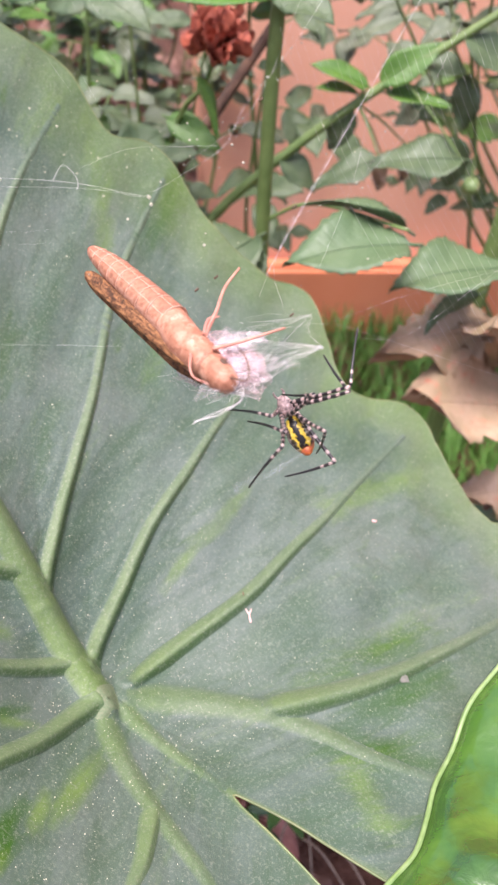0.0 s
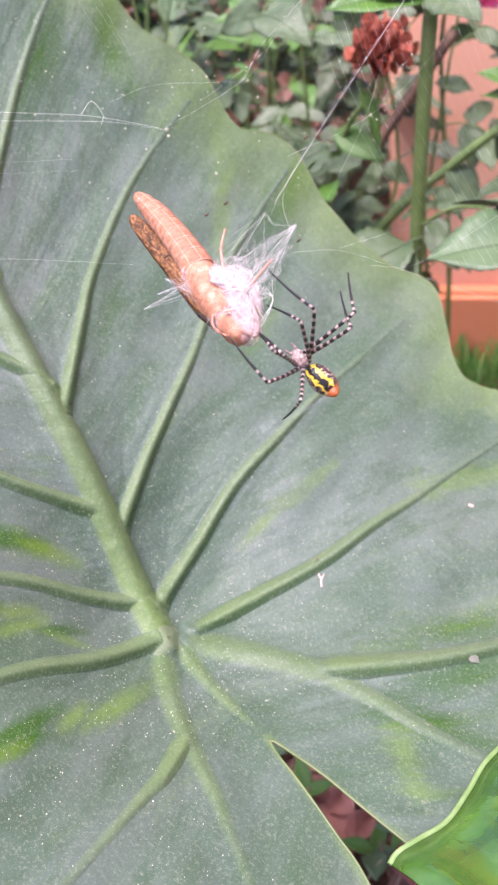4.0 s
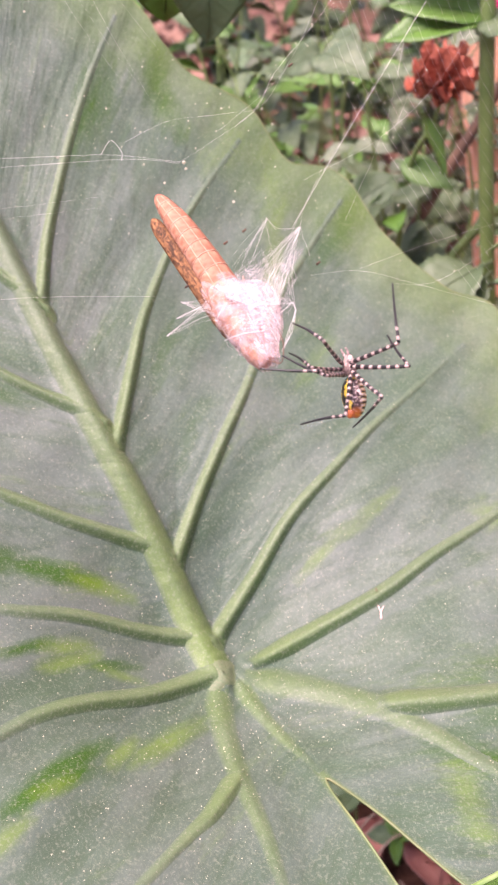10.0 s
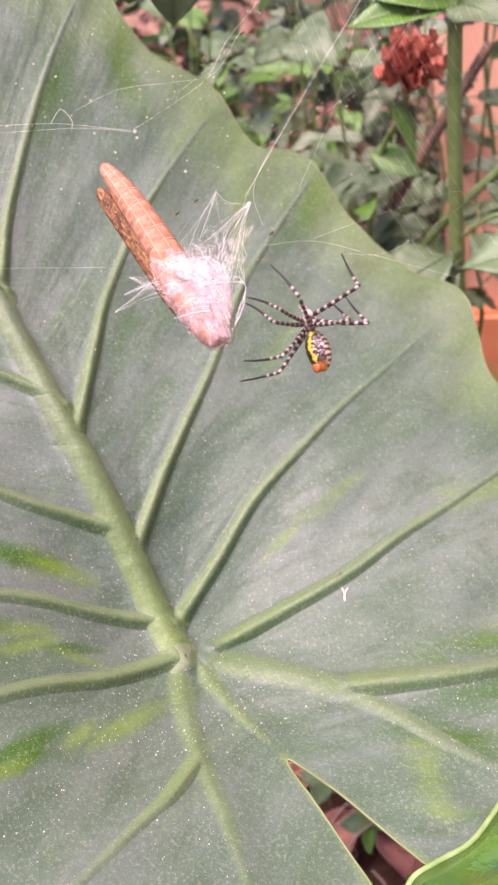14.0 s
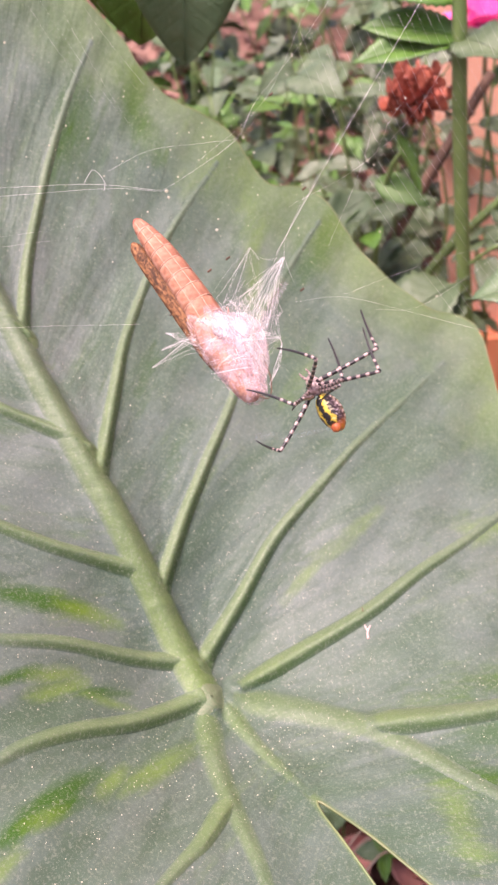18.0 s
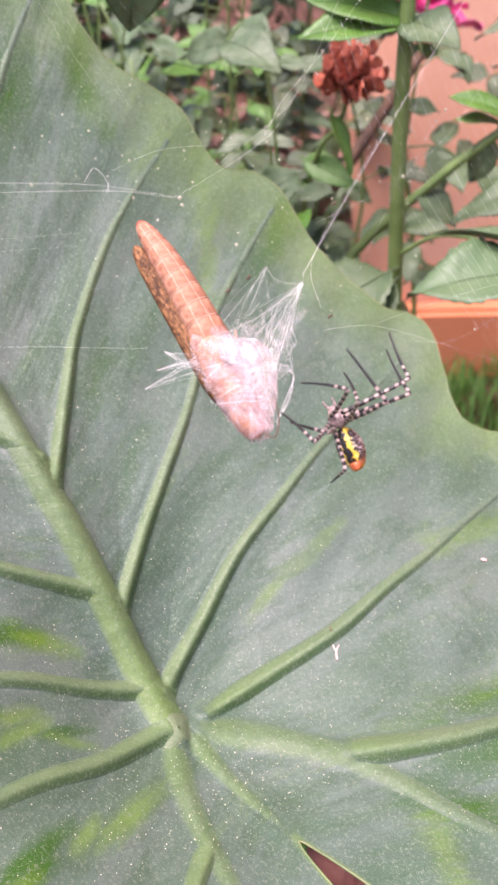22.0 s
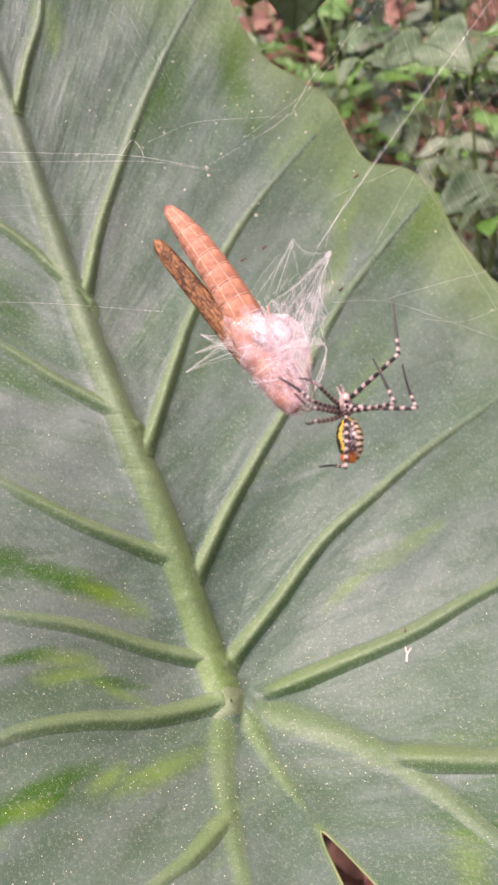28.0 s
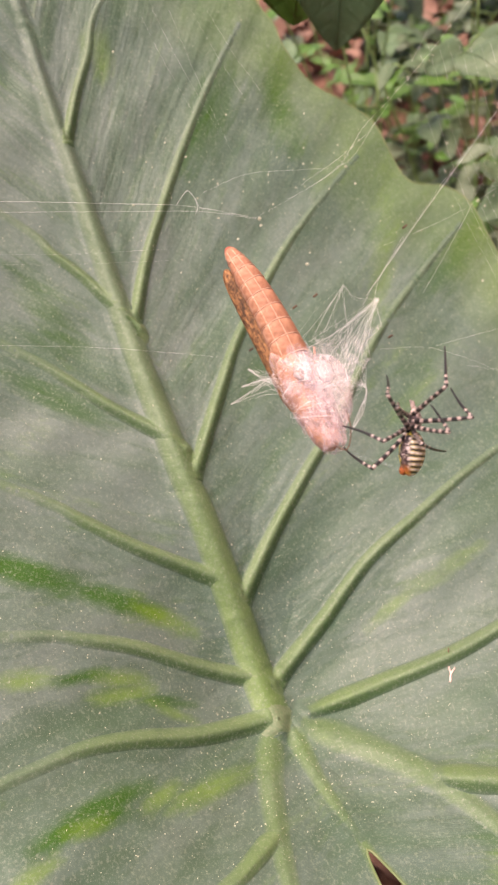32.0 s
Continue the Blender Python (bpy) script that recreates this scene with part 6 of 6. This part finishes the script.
LEG_ROWS_A = [
    (0, 9.7, 2.7, 4, 10.7),
    (1, 11.9, 2.2, 2.5, 10.2),
    (2, 12, 3.2, 0.9, 9.8),
    (3, 12.1, 6.8, -1.7, 9.9),
    (4, 10.9, 7.4, 0.8, 9.2),
    (7, 12.8, 4.6, -0.9, 9.2),
    (8, 12.9, 3, -0, 10.5),
    (9, 12, 7.8, 1.5, 9.7),
    (10, 9.6, 1.7, 0.9, 11.7),
    (11, 12.1, 4.7, -3, 9.1),
    (12, 12.9, 4.2, -1.9, 10),
    (13, 11, 2, -1.5, 12.9),
    (14, 10.1, 3.3, -1.6, 8.5),
    (15, 11.8, 3, -0.7, 9.9),
    (18, 13.5, 5, -1.2, 9.5),
    (19, 11.8, 4.8, -1.1, 9.7),
    (20, 13.5, 5, -0.4, 9.8),
    (21, 11.9, 3.8, -0.4, 11.1),
    (22, 13.6, 5.2, -0.7, 9.6),
    (23, 9.6, 6.4, 0.9, 9.6),
    (24, 12, 5.2, -1.7, 8.3),
    (25, 12.3, 5.1, -2.1, 8),
    (26, 12.9, 8.7, 0.5, 7.9),
    (29, 10.8, 5.5, 0.2, 10.9),
    (30, 12.4, 3.3, 1.8, 9.6),
    (31, 9.7, 5.6, 2.1, 10.7),
    (32, 6.8, 5.3, 0.1, 8.1),
]
LEG_ROWS_B = [
    (0, 8.9, 1.8, -0.7, 7.5),
    (1, 10.6, 2.2, -0.7, 8.6),
    (2, 8.9, 1.9, -1.1, 9.2),
    (3, 6.2, 6, -2.5, 10.5),
    (4, 9.3, 4.1, -0.1, 8.5),
    (7, 11.6, 1, 0, 7.4),
    (8, 12.2, -0.8, 1, 9.5),
    (9, 12.5, 3.6, -1.3, 7.9),
    (10, 10.9, -2.8, -2.4, 7.8),
    (11, 11.5, -1, -4, 7.8),
    (12, 12.4, -2.1, -1.9, 9.1),
    (13, 11.7, -2.2, -4.4, 9.2),
    (14, 10.6, -3.8, -3.2, 8.2),
    (15, 10.2, 0.4, -1.2, 8.7),
    (18, 12.7, -0.2, -1.1, 10),
    (19, 10.8, 0.2, -1.9, 9.3),
    (20, 12.5, -0.1, -0.9, 8.7),
    (21, 11.2, -1.4, -2.4, 9.2),
    (22, 11.9, 2.3, -1.1, 8.9),
    (23, 13.1, 2.7, -2.2, 8.3),
    (24, 11.1, 1.2, -2.5, 8),
    (25, 11.4, 1, -1.6, 7.7),
    (26, 14.8, 2.6, -0.7, 8),
    (29, 11.9, -2.9, -2.5, 8.6),
    (30, 16.4, -3.6, -1.7, 9),
    (31, 12.6, -2.3, -2.6, 8.2),
    (32, 10.8, -0.4, -3.5, 6.3),
]
LEG_ROWS_C = [
    (0, 5, -11.2, -8.3, -1.8),
    (1, 6.5, 5.3, -6.6, 3.8),
    (2, 3, 3.6, -3.9, 5.2),
    (3, 4.7, 2.7, 3.1, 0.7),
    (4, 2.7, 8.6, -9.4, 10.6),
    (7, 10.1, -3, -3.2, -2.7),
    (8, -0.7, 4.7, -2.9, 5.1),
    (9, 2.9, 11.2, -5, 12.3),
    (10, 4.7, -7.9, -6.2, -4.2),
    (11, 8.8, 0.7, -8.6, -6.3),
    (12, 7.4, -2.3, -4.8, -0.9),
    (13, 5.8, 0.7, 4.9, 9.6),
    (14, 7, -3.1, -2.6, 6),
    (15, 7.5, 1.5, -5.2, 5.8),
    (18, 5.1, -1, -0.9, 9.2),
    (19, 3.3, 1.7, -0.8, 9.9),
    (20, 7.3, -5.5, -3.9, -1),
    (21, 2.6, 1.3, -2.3, 5.1),
    (22, 6.6, 1.5, -5.4, 10.5),
    (23, 8.3, -0.7, -1, 8.1),
    (24, 9.3, 2.6, -3.3, -1),
    (25, 9.4, -1.4, -3.7, 0.5),
    (26, 10.1, 4.7, -0.7, 7.3),
    (29, 9.1, -3.7, -4.1, 7.4),
    (30, 9.4, -6.4, 0.7, 5.2),
    (31, 9.5, -3.6, -1.9, 8.1),
    (32, 6.7, -2.8, -3.2, 5.7),
]
LEG_ROWS_D = [
    (0, 2.2, -4.5, 0.9, -4.9),
    (1, 6.8, -1.2, 2.7, 1.3),
    (2, -4.2, -9.9, 7.9, 0.4),
    (3, 4.5, 1.6, 2.5, 0.8),
    (4, -0.3, 6.6, -5.6, 5.2),
    (7, 0.4, 5.5, -5.4, 6.3),
    (8, 1.6, 3.7, 1, 0.3),
    (9, 0.2, 6.4, -4.3, 7.7),
    (10, -2.7, -10.1, -9, 0.3),
    (11, 0.2, -10.3, -3.7, -0.9),
    (12, 2.1, -12.8, -4.2, -1),
    (13, -0.7, 3.1, -0.8, 1.7),
    (14, -1.3, 2.6, -4.3, 8.5),
    (15, 2.6, 1.3, -3.1, 6.5),
    (18, 4.3, -2.1, -3.8, -1),
    (19, -2.4, -9.6, -2, -2.6),
    (20, 2.9, 1.2, 0, 4.9),
    (21, -3.3, -8.8, -11.4, 3.2),
    (22, 1.6, 2.4, 0.2, 5.9),
    (23, -0.3, 2.4, 0.2, 2.9),
    (24, 1.9, 2.3, -2.3, 6.6),
    (25, 1.2, 3, -0.4, 6),
    (26, -3, -8.7, -6.8, -2.7),
    (29, 1.5, -11.9, -4.3, 2.1),
    (30, 8.3, -8.6, -4.3, -1.3),
    (31, -1.7, -6.8, -3.7, -5),
    (32, -3.4, 4.7, -0.9, 4.5),
]
LEG_ROWS_E = [
    (0, -7.1, 0.2, -5.7, 2.2),
    (1, -5.1, -2.6, -1, 2.9),
    (2, -6.9, -0.5, -0.5, 6.8),
    (3, -3.3, 5.1, -1, 1),
    (4, -6.3, 1.5, -3.3, 6.2),
    (7, -8, -0.3, -3, 7.5),
    (8, -7.6, 1.4, -2.6, 7.1),
    (9, -9.8, -4.1, -8.7, 6.6),
    (10, -4.4, 4.8, -5.3, 5.8),
    (11, -3.6, 6, -6.9, 4),
    (12, -0.9, 3.9, -7.8, 4.1),
    (13, -4.5, 2.6, -5.8, 3.5),
    (14, -5.5, 1.7, -5.8, 5),
    (15, -0.7, 2.5, -7.7, 2.7),
    (18, 1, 4, -7.1, 4.8),
    (19, -4.8, 2.7, -8.4, 5.5),
    (20, 0.5, 2.8, -5.6, 4.2),
    (21, -3, 2.9, -5.5, 5.3),
    (22, 0.6, 4.8, -6.8, 3),
    (23, 0.6, 3.3, -0.8, 1.7),
    (24, -1, 3.3, -8.7, 5.1),
    (25, 0, 3.7, -6.1, 2.5),
    (26, -3.7, 0.4, -3.6, 2),
    (29, -3, 4.3, -4.6, 2.8),
    (30, -1.5, -3.4, -1, 2.5),
    (31, -1.2, 5, -1.4, 2.3),
    (32, -2, 2.4, -0.9, 1.7),
]
LEG_ROWS_F = [
    (0, -5.1, -3.3, -4, 2.7),
    (1, -5, -5.1, -3.6, 5.9),
    (2, -9.2, -3.2, -3.9, 5.9),
    (3, -4.2, -0.5, -3.7, 4.6),
    (4, -4.7, 0.6, -4.7, 6.6),
    (7, -5.2, -3.4, -4, 2.7),
    (8, -10.4, -7.9, -6, 9),
    (9, -7, -4.6, -0.5, 4),
    (10, -7.6, 0.2, -3.9, 4.9),
    (11, -7.4, -2.1, -2.8, 11.7),
    (12, -5.9, -2.2, -0.2, 7.4),
    (13, -7.2, 0.8, -9.7, 8.5),
    (14, -7.1, -0.4, -4.8, 6.2),
    (15, -5.1, -5.5, -12.6, 5.4),
    (18, -4.9, -3.8, -8.6, 5.3),
    (19, -7.1, -0.4, -1.9, 5.5),
    (20, -6.2, -2, -6.2, 5.9),
    (21, -7.4, 1.3, -4, 4.2),
    (22, -6.8, -3.1, -3.8, 6.1),
    (23, -9.9, 0.4, -5.7, 10.7),
    (24, -8.1, -1.7, -4.6, 4.9),
    (25, -7.1, -0.9, -4.5, 6.4),
    (26, -7.7, -1.3, -10.3, 9.2),
    (29, -4.4, 1.6, -4.5, 1.6),
    (30, -9.3, -6.5, -2.9, 6.6),
    (31, -4.1, -4.4, -5.6, 4.3),
    (32, -5.1, -3.4, -8, 3.8),
]
LEG_ROWS_G = [
    (0, -5.9, -5.8, -6.1, -7.1),
    (1, -2.8, -5.3, -2.5, -3),
    (2, -5.2, -1.6, -4.5, 3.2),
    (3, -5.7, -5.4, -3.1, 5.7),
    (4, -8.3, -4.2, -6.6, 10.8),
    (7, -7.6, -7.4, -10, 0.5),
    (8, -6.3, -10.7, -8, 3.7),
    (9, -1.6, -7.3, -4.7, -2.3),
    (10, -5, -2, -7.8, 6.2),
    (11, -15.8, -3.8, -4.8, 8.1),
    (12, -13.4, -1.7, -6.2, 8.6),
    (13, -8.5, -3.7, -7.4, -0.2),
    (14, -6.5, -7, -7.9, 1.7),
    (15, -2.4, -11.3, 4.9, 2.6),
    (18, -9.4, -11.5, -5, 3.6),
    (19, -5.8, -2.4, -7.9, 3.6),
    (20, -12.5, -7.9, -3, 5.6),
    (21, -7.5, 0.7, -3.8, 4),
    (22, -2.1, -8.8, -1.4, -2.5),
    (23, -2.3, -1, -0.2, 1.6),
    (24, -9.3, -2.6, -7.4, 2.3),
    (25, -8.5, -2.8, -7.4, 5.2),
    (26, -3.3, -0.7, -3.6, 2),
    (29, -4.6, -0.6, -4.8, 4.5),
    (30, -3.1, -6.9, -1.3, -1.1),
    (31, -12.2, -9.4, -10.7, -0.2),
    (32, -7.7, -8.1, -6.3, 4.6),
]
LEG_ROWS_H = [
    (0, 1.7, 2.6, -2.9, 0.6),
    (1, 2.8, 3.6, -3, 0.3),
    (2, 7.6, 0.4, 2, 2.6),
    (3, -6.5, -0.1, -1.5, 1.4),
    (4, -2.4, -8.6, -3.4, -2.9),
    (7, -15, -4.9, -8, 2.8),
    (8, -2.9, 6.6, -2.8, 4.1),
    (9, 2.4, -7.4, -2.1, -4.3),
    (10, -6, -0.9, -11.4, 2.6),
    (11, -6.8, -2.2, -3.1, 5.3),
    (12, -5.9, -5.7, 3.2, -1.8),
    (13, -16.2, -3.8, -8.5, 4.3),
    (14, -7.6, -9.7, -8.3, 0.7),
    (15, -2.9, -3, -3.2, -1.7),
    (18, -3, -3, -2.5, -0.7),
    (19, -0.2, -7.1, -3.8, -4.6),
    (20, -4.9, -1.4, -4.7, 2.7),
    (21, -7.9, -8, -10.4, -0.5),
    (22, -4.4, -1.9, -4.9, 3),
    (23, -1.3, -1.7, -1.4, -1.9),
    (24, -11.2, -7.5, -11, 2.6),
    (25, -13.4, -7.2, -7.3, 4),
    (26, -2.7, -5.6, -3.6, -3.9),
    (29, -4.7, -1.8, -2.7, 1.4),
    (30, 1.6, -9.7, 1.1, -0.7),
    (31, -3, -4, -3.1, 1.4),
    (32, 1.8, -4.5, 3.6, -1.4),
]
PREY_ROWS = [
    (0, -1, -17.7, -61, 36),
    (1, -2.8, -18.4, -75.5, 36),
    (2, -1.6, -18.1, -74.5, 39),
    (3, -2.1, -17.4, -73, 36),
    (4, 2.4, -23.8, -63.7, 25),
    (7, 6.3, -21.5, -63.9, 26),
    (8, 5.4, -22.8, -65.8, 24),
    (9, 4.2, -22.6, -66.3, 26),
    (10, 3.2, -21, -66.3, 23),
    (11, 2.8, -21.2, -65.6, 22),
    (12, 3.2, -21.5, -66.2, 22),
    (13, 1.5, -21.7, -67.7, 0),
    (14, 2.4, -21.7, -66.8, 14),
    (15, 2, -22.8, -69.4, 13),
    (18, 3, -21.5, -66.7, 10),
    (19, 2.2, -20.4, -66, 11),
    (20, 1.3, -21.9, -68.2, 12),
    (21, 1.6, -20.8, -68.5, 16),
    (22, 0.9, -20.2, -71.4, 17),
    (23, 1.5, -20.1, -70.6, 21),
    (24, 2.5, -21.3, -69, 19),
    (25, 3.1, -18.9, -62.6, 0),
    (26, 2.9, -20.2, -62.1, 0),
    (29, 5.4, -23.7, -62.1, 0),
    (30, 2.2, -21.9, -65.4, 0),
    (31, 4.4, -22, -62.5, 0),
    (32, 4, -21.6, -65.8, 11),
]
motions()
